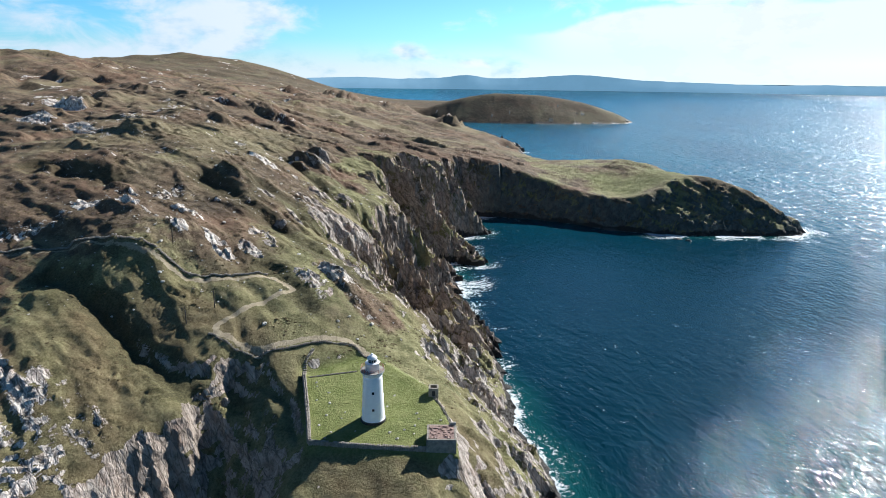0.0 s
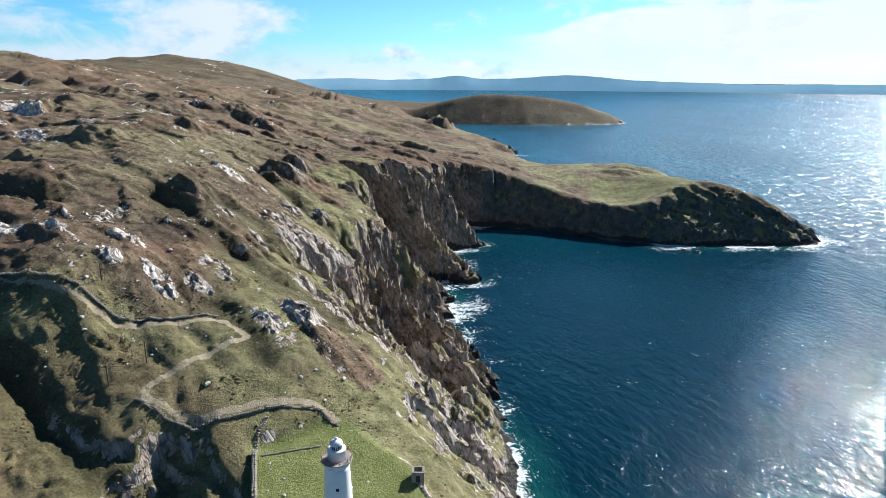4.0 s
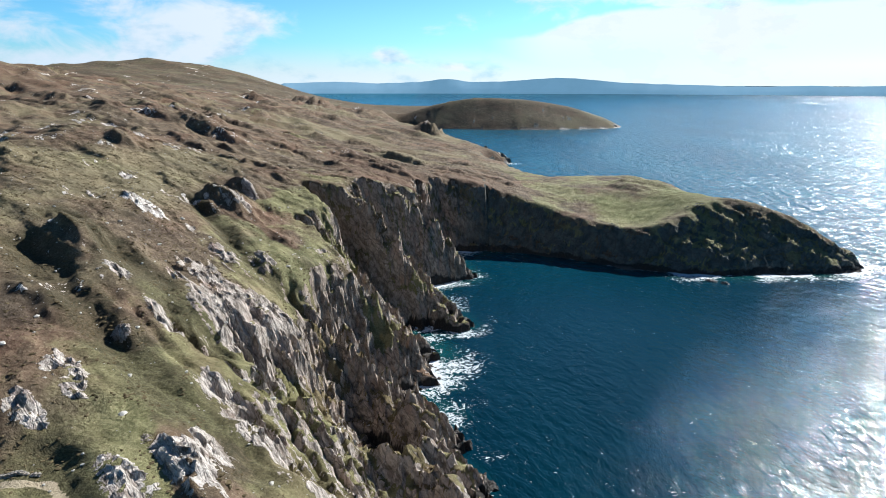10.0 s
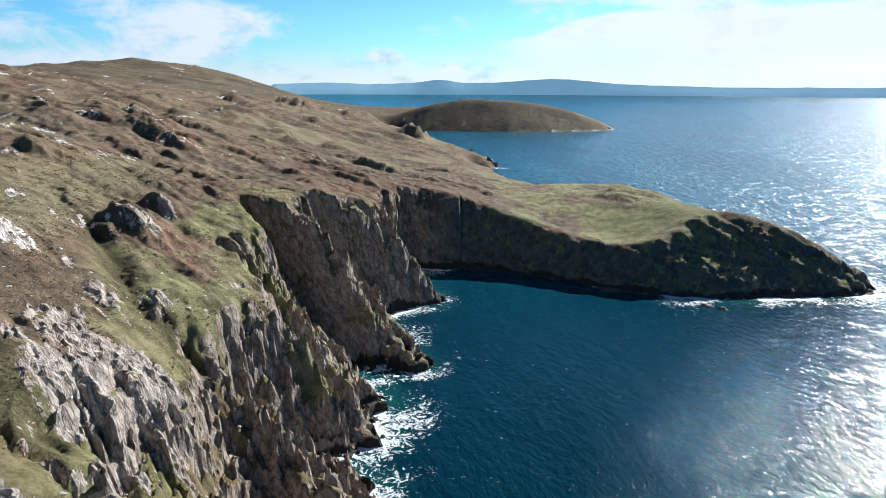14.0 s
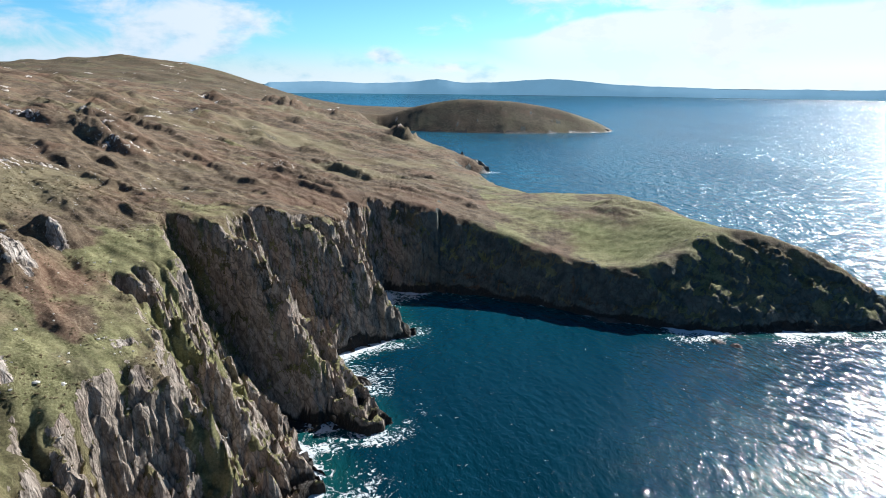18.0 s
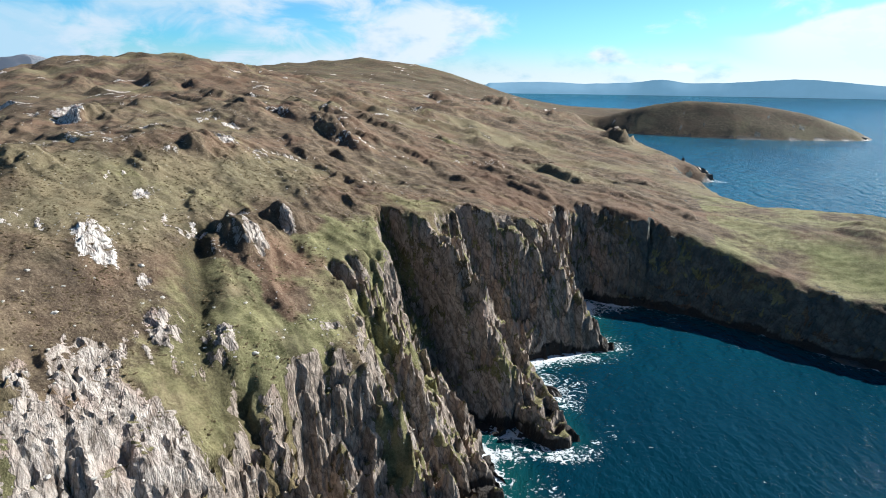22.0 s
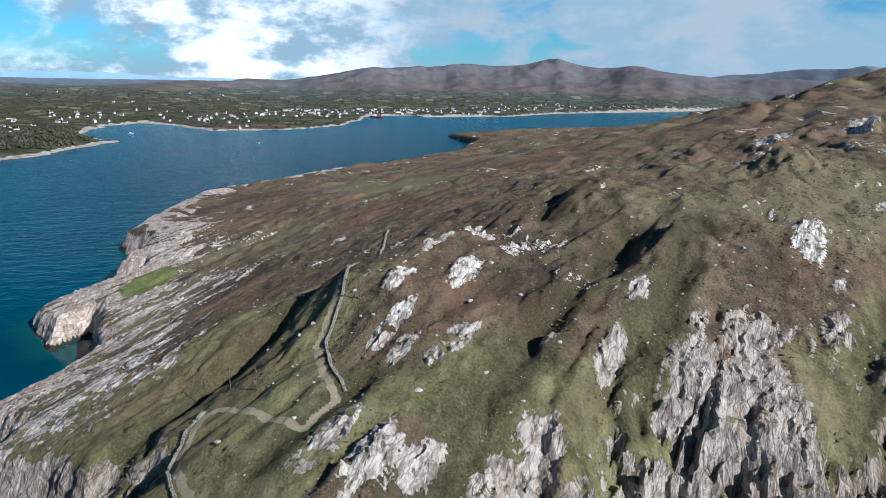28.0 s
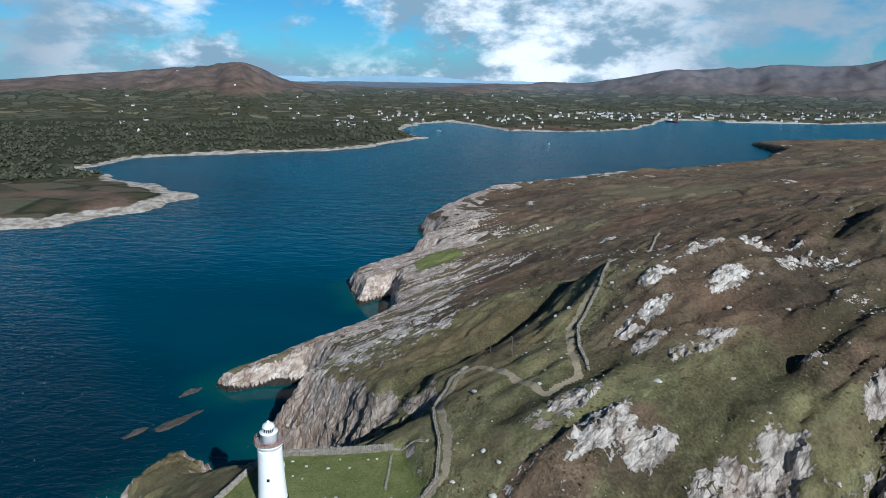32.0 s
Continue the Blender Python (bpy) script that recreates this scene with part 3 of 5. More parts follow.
def saw(u, v, length, seed):
    """Beds on edge: slabs that rise gently south-westwards and break off short, -0.5 to 0.5."""
    t = v / length + 1.1 * fbm(u / (length * 3.4) + seed, v / (length * 2.2) - seed, 3, 0.55)
    f = t - np.floor(t)
    size = 0.45 + 0.75 * smooth(perlin(u / (length * 2.6) - seed, np.floor(t) * 3.7 + seed), -0.5, 0.5)
    return (np.minimum(f / 0.80, (1 - f) / 0.20) - 0.5) * size


def shore_wobble(x, y):
    """Unevenness of the shore, drawn out along the beds."""
    c, s = math.cos(STRIKE), math.sin(STRIKE)
    u, v = x * c + y * s, -x * s + y * c
    return 3.2 * fbm(x / 34, y / 34, 2) + 3.0 * perlin(u / 40 + 5, v / 9) + 1.6 * perlin(u / 16, v / 4)


def height(x, y, fine=1.0):
    """Ground height and the shares of rock, grass, track and wetness."""
    c, s = math.cos(STRIKE), math.sin(STRIKE)
    u, v = x * c + y * s, -x * s + y * c
    far_off = np.hypot(x, y - 350)
    near = smooth(far_off, 2600, 700)
    wob = shore_wobble(x, y) * near
    d = inside_distance(x, y, ISLAND) + wob * 0.55 + 16 * fbm(x / 130, y / 130, 3) * smooth(far_off, 1300, 1800) * (1 - 0.75 * smooth(y, 1900, 2000))
    steep = np.interp(y, [120, 200, 300, 340, 425, 480, 640, 900, 1900, 2100], [1.3, 1.0, 1.05, 1.4, 1.4, 1.9, 1.9, 1.2, 0.9, 0.6])
    steep = np.where((x > 60) & (y < 1000), np.interp(x, [60, 150, 190, 220], [1.5, 1.5, 1.2, 0.86]), steep)
    steep = steep + (2.0 - steep) * smooth(x, -66, -84) * smooth(y, 250, 220)
    rough = np.where(x < -85, 0.3, 1.0) * np.interp(x, [40, 90], [1.0, 0.3])
    rough = rough * np.interp(y, [200, 270, 345], [0.35, 0.4, 1.0])
    top = upland(x, y)
    calm = smooth(np.hypot(x + 20, y - 175), 24, 70)
    wide_step, wide_face = scarps(u, v, 62.0, 2.0)
    step, face = scarps(u, v, 27.0, 9.0)
    some = smooth(fbm(x / 85 + 3, y / 85, 3), -0.35, 0.45)
    inland = smooth(d, 6, 40) * calm * np.where(x > 90, 0.25, 1.0)
    hilly = 0.4 + 0.6 * smooth(top, 58, 92)
    wide_amp = (1.5 + 6.5 * smooth(far_off, 150, 800)) * (0.25 + 0.75 * some) * inland * (0.35 + 0.65 * hilly)
    amp = (0.4 + 0.9 * (1 - some)) * inland * (0.4 + 0.6 * hilly)
    top = top + near * (1.5 * fbm(x / 60, y / 60, 3) + wide_amp * (wide_step - 0.4) + amp * (step - 0.4))
    top = top + 15 * (ridged(u / 190 + 1, v / 85, 3, 0.4) - 0.62) * smooth(far_off, 420, 1000) * near * smooth(d, 10, 120) * smooth(y, 2000, 1600)
    top = top + 30 * (ridged(u / 520 + 4, v / 230, 4, 0.5) - 0.74) * smooth(far_off, 1000, 2000) * smooth(d, 100, 500)
    inland = inland * smooth(y, 2000, 1600)
    folds = 1.7 * fbm(u / 46 + 7, v / 17, 4, 0.5) + 2.6 * (ridged(u / 120 + 2, v / 36, 3, 0.5) - 0.7)
    top = top + near * folds * inland * (0.45 + 0.9 * smooth(far_off, 150, 600))
    knoll_face, knoll = np.zeros_like(x), np.zeros_like(x)
    wrinkle = 0.30 * fbm(u / 26, v / 10 + 3, 4, 0.55)
    for kx, ky, rise, lu, lv in KNOLLS + LOW_KNOLLS + STREWN:
        at = np.flatnonzero((np.abs(x - kx) < lu * 1.8) & (np.abs(y - ky) < lu * 1.8))
        if not len(at):
            continue
        ku, kv = (x[at] - kx) * c + (y[at] - ky) * s, -(x[at] - kx) * s + (y[at] - ky) * c
        side = np.where(kv > 0, lv * 0.9, lv * 2.0)
        r = np.sqrt((ku / lu) ** 2 + (kv / side) ** 2) + wrinkle[at]
        top[at] += 0.8 * rise * smooth(r, 1.0, np.where(kv > 0, 0.12, 0.0))
        knoll[at] = np.maximum(knoll[at], smooth(r, 1.3, 0.7))
        knoll_face[at] = np.maximum(knoll_face[at], smooth(r, 1.05, 0.85) * smooth(r, 0.35, 0.55) * smooth(kv, 0, lv * 0.3))
    brake_shade = np.zeros_like(x)
    for pts, deep, wide in GULLIES:
        gd, _ = line_distance(x, y, pts)
        top = top - deep * np.exp(-(gd / wide + 0.3 * perlin(x / 9, y / 9)) ** 2)
        brake_shade = np.maximum(brake_shade, smooth(gd + 3.0 * fbm(x / 9, y / 9, 3), wide * 2.0, wide * 0.8))
    foot = np.interp(y, [396, 412, 436, 462], [0.0, 20.0, 20.0, 0.0]) * smooth(x, 60, 30)
    steep = np.where(x < 50, steep + (2.1 - steep) * smooth(y, 342, 360) * smooth(y, 490, 470), steep)
    wall = np.where(d > 0, 0.4 + 0.35 * np.minimum(d, foot) + steep * np.maximum(d - foot, 0), d * 0.55)
    slabs = saw(u, v, 23.0, 1.3) * 12.0 + saw(u, v, 9.0, 4.1) * 5.0
    close = smooth(far_off, 1400, 700)
    lumps = fbm(x / 19 + 3, y / 19, 4, 0.55) * close
    slabs = slabs * close
    ledges = 1.2 * np.sin(wall * 0.42 + 3.5 * fbm(x / 26, y / 26 + 7, 3)) + 0.5 * np.sin(wall * 1.0 + 5.0 * fbm(x / 15 + 4, y / 15, 3))
    wall = wall + smooth(d, 0, 6) * (0.1 + 0.9 * near) * (rough * (slabs + ledges) + np.where(x < -85, 0.6, 1.0) * np.interp(y, [230, 320], [2.0, 2.2]) * lumps)
    z = smin(top, wall, np.where(x < -85, 4.0, 6.0))
    for *pts, k, broad in FINS:
        fd, along = line_distance(x, y, pts)
        crest = np.interp(along, np.linspace(0, 1, len(pts)), [p[2] for p in pts])
        lee = v - np.interp(along, np.linspace(0, 1, len(pts)), [-p[0] * s + p[1] * c for p in pts])
        k = k * np.interp(lee, [-6, 2], [0.72, 1.6])
        fin = crest - k * np.maximum(fd - broad + 2.4 * perlin(u / 26, v / 5), 0.0) + (0.8 * slabs + 1.5 * lumps + 0.6 * ledges) * smooth(crest, 0, 20)
        z = np.maximum(z, np.minimum(fin, top + 1.0))
    for *pts, wide, k in CLEFTS:
        fd, along = line_distance(x, y, pts)
        floor = np.interp(along, np.linspace(0, 1, len(pts)), [p[2] for p in pts])
        z = smin(z, floor + k * np.maximum(fd - wide + 2.4 * perlin(u / 26 + 8, v / 5), 0) + (0.4 * slabs + 2.5 * lumps + ledges) * smooth(fd, 1, 8), 3.5)
    # the cliffs break in benches and blocks
    crumble = smooth(top - z, 2.0, 8.0) * close * np.interp(y, [235, 335], [0.25, 1.0]) * np.where(x < -85, 0.5, 1.0) * np.interp(x, [40, 90], [1.0, 0.6])
    for step_high, part_of, seed in ((8.0, 0.75, 0.0), (2.9, 0.7, 5.0)):
        t = z / step_high + 0.9 * fbm(x / (step_high * 2.4) + seed, y / (step_high * 2.4), 3) + 1.3 * perlin(u / (step_high * 6), v / (step_high * 1.1) + seed)
        f = t - np.floor(t)
        z = z + crumble * step_high * part_of * (smooth(f, 0.30, 0.70) - f)
    # bare rock
    out = ridged(u / 30 + 3.1, v / 6.0, 5, 0.6)
    bare = np.zeros_like(x)
    for ox, oy, lu, lv in OUTCROPS + MORE_OUTCROPS:
        ou, ov = (x - ox) * c + (y - oy) * s, -(x - ox) * s + (y - oy) * c
        bare = np.maximum(bare, smooth(np.sqrt((ou / lu) ** 2 + (ov / lv) ** 2), 1.25, 0.35))
    north = smooth(x, -72, -100) * smooth(y, 260, 190) * smooth(d, 110, 20)
    region = fbm(x / 45 + 8, y / 45, 3)
    crag = smooth(out + 0.30 * bare + 0.11 * north + 0.14 * smooth(d, 60, 8) + 0.09 * region, 0.84, 0.94) * (0.25 + 0.75 * np.maximum(bare, np.maximum(0.85 * north, 0.8 * smooth(region, 0.35, 0.7))))
    crag = np.maximum(crag, 0.8 * smooth(bare + 1.6 * (out - 0.72), 0.42, 0.75)) * calm
    crag = np.maximum(crag, smooth(x, -140, -190) * smooth(d, 40, 12) * smooth(out + 0.22 * region, 0.60, 0.76) * smooth(far_off, 1300, 700))
    cliff = smooth(top - z, 2.0, 7.0) * smooth(far_off, 1700, 900) * np.interp(x, [150, 230], [1.0, 0.6])
    scar = np.maximum(np.maximum(face * 0.4 * inland, wide_face * 0.4 * inland) * smooth(region, 0.1, 0.5), knoll_face * 0.35)
    rock = np.clip(np.maximum(np.maximum(cliff, crag), scar), 0, 1)
    turf = fbm(u / 22.0 + 4, v / 8.0, 4, 0.6) * inland
    grain = fbm(u / 7.0, v / 3.0, 4, 0.62)
    blocks = np.abs(fbm(u / 5.0 + 9, v / 2.6, 3, 0.6))
    z = z + fine * near * (crag * (1 - 0.5 * north) * (0.35 + 1.7 * saw(u, v, 4.2, 2.2) + 0.7 * grain - 0.5 * blocks) + rough * cliff * smooth(d, -3, 5) * (1.0 * grain + 2.8 * saw(u, v, 3.8, 7.7) - 0.7 * blocks) + (1 - rock) * (0.32 * fbm(x / 5, y / 5, 4, 0.6) + 0.7 * turf) + scar * (0.8 * grain))
    green = np.clip(0.08 + 0.5 * smooth(y, 330, 230) * smooth(top, 80, 60) * smooth(x, -200, -110) + 0.68 * smooth(d, 110, 40) * smooth(x, -140, -90) * smooth(y, 700, 500) + 0.5 * fbm(x / 60, y / 60, 3), 0, 1)
    green = green * (1 - 0.85 * knoll)
    green = np.maximum(green, smooth(np.hypot(x + 19, y - 176), 36, 20))
    green = np.maximum(green, smooth(top - z, 2, 7) * smooth(z, 8, 20) * smooth(far_off, 900, 700))
    green = np.where((x > 100) & (y > 560) & (y < 900), np.clip(0.62 + 0.5 * fbm(x / 40, y / 40, 2), 0, 1), green)
    # moss and grass hang in the gorge below the lighthouse
    gorge, _ = line_distance(x, y, GORGE)
    mossy = smooth(gorge + 8 * fbm(x / 20, y / 20, 3), 44, 20)
    rock, green = rock * (1 - 0.78 * mossy), np.maximum(green, mossy)
    td, _ = line_distance(x, y, TRACK)
    way = smooth(td + 0.5 * perlin(x / 3, y / 3), 1.5, 0.6) * np.interp(x, [-200, -120, -80], [0.45, 0.6, 1.0])
    bench = smooth(td, 5.0, 1.5)
    rock = rock * (1 - bench * 0.8)
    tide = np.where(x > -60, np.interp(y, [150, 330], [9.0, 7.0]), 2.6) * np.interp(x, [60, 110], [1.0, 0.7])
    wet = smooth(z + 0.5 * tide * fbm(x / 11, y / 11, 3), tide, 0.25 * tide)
    # the levelled yard round the lighthouse
    yard = smooth(inside_distance(x, y, YARD), -4, 1.0)
    z = z * (1 - yard) + yard_height(x, y) * yard
    rock, green = rock * (1 - yard), np.maximum(green, yard)
    lawn = np.maximum(yard, smooth(np.hypot((x + 287) / 1.7, y - 117) + 3 * perlin(x / 9, y / 9), 18, 11))
    lawn = np.maximum(lawn, 0.55 * smooth(np.hypot((x - 215) / 1.7, y - 640) + 14 * fbm(x / 30, y / 30, 3), 48, 18))
    rock = rock * (1 - smooth(np.hypot((x + 287) / 1.7, y - 117), 16, 11))
    pale = np.clip(np.maximum(crag * np.interp(y, [240, 300], [0.75, 0.55]), smooth(y, 345, 315) * np.interp(y, [230, 290], [0.75, 0.42])) * smooth(x, 60, 40) + smooth(x, -80, -110) + smooth(y, 150, 125), 0, 1) * (1 - 0.7 * mossy) * (1 - 0.2 * smooth(x, -34, -14) * smooth(y, 320, 270))
    # ground past y 1850 darkened too, painting in the shade of far hills
    return z, np.clip(rock, 0, 1), green, way, wet, lawn, pale, smooth(d, 85, 35) * smooth(far_off, 1500, 800), np.maximum(cliff - crag, 0), smooth(x, 15, 60) * smooth(y, 480, 540), np.maximum(brake_shade * smooth(d, 8, 25), 0.6 * smooth(y, 1850, 2000))


YARD = [(-43, 186), (-35, 151), (5, 149), (4, 160), (-4, 182), (-24, 199)]


def yard_height(x, y):
    return 37.0 + 0.10 * (y - 150) - 0.02 * (x + 19)


EYE_AT = np.array((50.0, 180.0, 133.0))


def drawn_in(p):
    """Beyond 2 km the land and the sea are drawn in towards the eye along its sight lines, so that the horizon stays within reach."""
    w = p - EYE_AT
    d = np.hypot(w[:, 0], w[:, 1])
    near = 2000.0
    f = np.where(d > near, near + 2750 * (1 - np.exp(-(d - near) / 2750)), d)
    return EYE_AT + w * (f / np.maximum(d, 1e-6))[:, None]


def sheet(name, xs, ys, build, mat, keep):
    """A grid over xs, ys; build gives points and attributes, keep the faces that stay."""
    x, y = np.meshgrid(xs, ys)
    nx, ny = len(xs), len(ys)
    pts, attrs = build(x, y)
    i = (np.arange(ny - 1)[:, None] * nx + np.arange(nx - 1)[None, :]).ravel()
    quads = np.stack([i, i + 1, i + nx + 1, i + nx], 1)
    quads = quads[keep(pts, quads)]
    used = np.zeros(len(pts), bool)
    used[quads.ravel()] = True
    index = np.cumsum(used) - 1
    return mesh_of(name, pts[used], index[quads], mat, {k: a[used] for k, a in attrs.items()}, attrs["rock"][quads].mean(1) < 0.5 if "rock" in attrs else True)


def mesh_of(name, pts, quads, mat, attrs, smooth_faces=True):
    me = bpy.data.meshes.new(name)
    me.vertices.add(len(pts))
    me.vertices.foreach_set("co", pts.astype(np.float32).ravel())
    me.loops.add(quads.size)
    me.loops.foreach_set("vertex_index", quads.astype(np.int32).ravel())
    me.polygons.add(len(quads))
    me.polygons.foreach_set("loop_start", np.arange(0, quads.size, quads.shape[1], dtype=np.int32))
    me.polygons.foreach_set("use_smooth", np.broadcast_to(smooth_faces, len(quads)).copy())
    for key, a in attrs.items():
        me.attributes.new(key, "FLOAT", "POINT").data.foreach_set("value", a.astype(np.float32))
    me.update(calc_edges=True)
    me.materials.append(mat)
    return new(name, me)


def steps(*runs):
    """Grid lines: (from, to, spacing) runs, with spacing easing from the first value to the second."""
    out = [runs[0][0]]
    for a, b, s0, s1 in runs:
        while out[-1] < b - 1e-6:
            t = (out[-1] - a) / (b - a)
            out.append(out[-1] + s0 + (s1 - s0) * t)
    return np.array(out)


def island_points(x, y):
    xs, ys = x[0], y[:, 0]
    z, rock, green, way, wet, lawn, pale, coast, cliff, slate, brake_shade = (a.reshape(x.shape) for a in height(x.ravel(), y.ravel()))
    # steep ground sheds its turf
    slope = np.hypot(np.gradient(z, xs, axis=1), np.gradient(z, ys, axis=0))
    patchy = fbm(x / 13, y / 13, 3)
    patchy = patchy + 0.8 * fbm(x / 4.2, y / 4.2, 2)
    # turf clings to the ledges and the gentler slabs
    c, s = math.cos(STRIKE), math.sin(STRIKE)
    u, v = x * c + y * s, -x * s + y * c
    turf = smooth(fbm(u / 20 + 2, v / 7, 4, 0.6) + 0.25 * fbm(x / 40, y / 40, 2) - 0.10 * slope, -0.44, -0.08) * smooth(z, 8, 22) * smooth(y, 240, 330) * np.interp(y, [430, 490], [1.0, 0.6])
    rock = rock * (1 - 0.9 * turf * cliff)
    bare = smooth(slope + 0.45 * patchy, 0.85 * cliff, 0.5 + 1.0 * cliff)
    bare = np.maximum(bare, smooth(x, -120, -180))
    bare = np.maximum(bare, 0.8 * smooth(x, -250, -280) * smooth(y, 420, 460))
    rock = np.maximum(rock * bare, smooth(slope + 0.5 * patchy, 0.95, 1.5) * (0.12 + 0.88 * coast) * (1 - 0.85 * turf))
    x, y, z, rock, green, way, wet, lawn, pale, slate, brake_shade = (a.ravel() for a in (x, y, z, rock, green, way, wet, lawn, pale, slate, brake_shade))
    p = np.stack([x, y, z], 1)
    # sideways roughness on the steep rock
    push = rock * smooth(np.hypot(x, y - 350), 900, 500)
    p[:, 0] += push * 0.5 * fbm(y / 5 + z / 4, z / 6 - x / 9, 3)
    p[:, 1] += push * 0.5 * fbm(x / 5 - z / 4, z / 6 + y / 9 + 40, 3)
    rust = smooth(y, 175, 130) * smooth(z, 45, 18) * smooth(x, 60, 0)
    return drawn_in(p), {"rust": rust, "rock": rock, "green": green, "track": way, "wet": wet, "lawn": lawn * (1 - rock), "pale": pale, "slate": slate, "brake_shade": brake_shade * (1 - rock)}


def above_sea(p, q):
    return p[q][:, :, 2].max(1) > -4.0


XS = steps((-420, -180, 2.5, 1.3), (-180, -120, 1.3, 0.85), (-120, 44, 0.85, 0.85), (44, 345, 1.3, 2.4))
YS = steps((40, 90, 2.5, 1.2), (90, 470, 0.85, 0.85), (470, 640, 0.9, 1.4), (640, 900, 1.8, 4.0))
island = sheet("ground_island", XS, YS, island_points, GROUND, above_sea)
tagged(island, "rugged brown heath and pale rock headland with sea cliffs", "ground", kind="structure")


def far_box(p, q):
    c = p[q].mean(1)
    inner = (c[:, 0] > -415) & (c[:, 0] < 340) & (c[:, 1] > 45) & (c[:, 1] < 893)
    return (p[q][:, :, 2].max(1) > -4.0) & ~inner


FX = steps((-3400, -1200, 40, 14), (-1200, -400, 10, 7), (-400, 700, 6, 8))
FY = steps((30, 880, 7, 6), (880, 1500, 6, 12), (1500, 4350, 14, 40))
back = sheet("ground_hinterland", FX, FY, island_points, GROUND, far_box)
tagged(back, "brown hill country behind the headland with a bay", "ground", kind="structure")


def sea_points(r, a):
    r, a = r.ravel(), a.ravel()
    x, y = EYE_AT[0] + r * np.sin(a), EYE_AT[1] + r * np.cos(a)
    wob = shore_wobble(x, y)
    near = smooth(r, 2200, 700)
    d = -(inside_distance(x, y, ISLAND) + 0.55 * wob * near)
    surf = np.clip(0.62 + 0.9 * fbm(x / 30, y / 30 + 4, 3), 0, 1)
    surf = surf * np.where(y > 240, 1, 0.6) * smooth(x, -60, 0) + 0.12 * smooth(x, 0, -60)
    foam = (0.8 * smooth(d, 2 + 6 * surf, -1) + 0.62 * smooth(d, 12 + 32 * surf, 0)) * (0.2 + 0.7 * surf) * near
    foam = foam * (1 + 0.2 * smooth(y, 370, 400) * smooth(y, 570, 545) * smooth(x, 70, 50)) * (1 - 0.75 * smooth(x, 40, 60) * smooth(x, 165, 140))
    shallow = smooth(d, 22, 0) * near * 0.8
    # open and sound only measure range from the eye
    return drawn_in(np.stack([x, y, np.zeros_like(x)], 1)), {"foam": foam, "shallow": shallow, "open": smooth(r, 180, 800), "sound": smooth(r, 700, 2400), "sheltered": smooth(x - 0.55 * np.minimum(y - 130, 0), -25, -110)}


def deep_enough(p, q):
    return np.ones(len(q), bool)


RS = np.concatenate([np.array([1.0]), steps((15, 120, 12, 6), (120, 460, 1.6, 1.8), (460, 900, 2.4, 10), (900, 5000, 20, 200), (5000, 40000, 600, 9000))])
AS = np.linspace(math.pi, -math.pi, 1100)
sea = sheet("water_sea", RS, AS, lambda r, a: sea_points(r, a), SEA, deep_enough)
tagged(sea, "dark blue-green sea with wind ripples and white surf", "sea", kind="structure")

# ---- the mainland across the sound ----
NEAR_SHORE = [(-250, -520), (-323, -314), (-342, -282), (-441, -249), (-527, -264), (-556, -325), (-585, -442), (-658, -566), (-803, -605), (-924, -508), (-1028, -375), (-1146, -312), (-1274, -306), (-1410, -280), (-1547, -399), (-1669, -454)]
TOWN_SHORE = [(-1911, -481), (-2100, -426), (-1892, -246), (-1745, -142), (-1789, 38), (-1885, 136), (-1990, 200), (-2300, 262), (-2480, 280), (-2620, 300), (-2640, 558), (-2600, 887), (-2900, 1180), (-3433, 2302), (-5200, 5200)]
BACK_COUNTRY = [(-20000, 16000), (-22000, -16000), (-3000, -14000)]
MAIN = NEAR_SHORE + TOWN_SHORE + BACK_COUNTRY
# skyline: bearing, rise above eye level in degrees
SKYLINE = [(-152, 0.0), (-141, 0.15), (-135, 0.75), (-130, 1.15), (-127, 1.35), (-124.5, 1.8), (-123, 1.55), (-121, 0.4), (-118, -0.1), (-110, -0.4), (-105, 0.0), (-103, 0.2), (-100, 0.1), (-98, 0.45), (-95, 0.35), (-92, 0.75), (-88, 1.5), (-85, 1.6), (-82, 1.7), (-79.3, 2.1), (-77, 1.8), (-74.5, 1.95), (-71.7, 2.65), (-69, 1.9), (-67, 1.85), (-65, 2.2), (-63, 1.7), (-60, 1.35), (-56, 1.25), (-52, 1.2), (-46, 1.0)]
BLUE_LINE = [(-64, -0.5), (-58.5, 1.5), (-55, 1.7), (-52, 2.05), (-50, 2.1), (-47.8, 2.45), (-46, 2.2), (-44, 1.9), (-40, 1.0)]


def eased(b, line):
    """A rounded run through the points of a skyline."""
    px, pe = np.array([p[0] for p in line]), np.array([p[1] for p in line])
    return sum(np.interp(b + o, px, pe) for o in (-0.8, -0.4, 0.0, 0.4, 0.8)) / 5


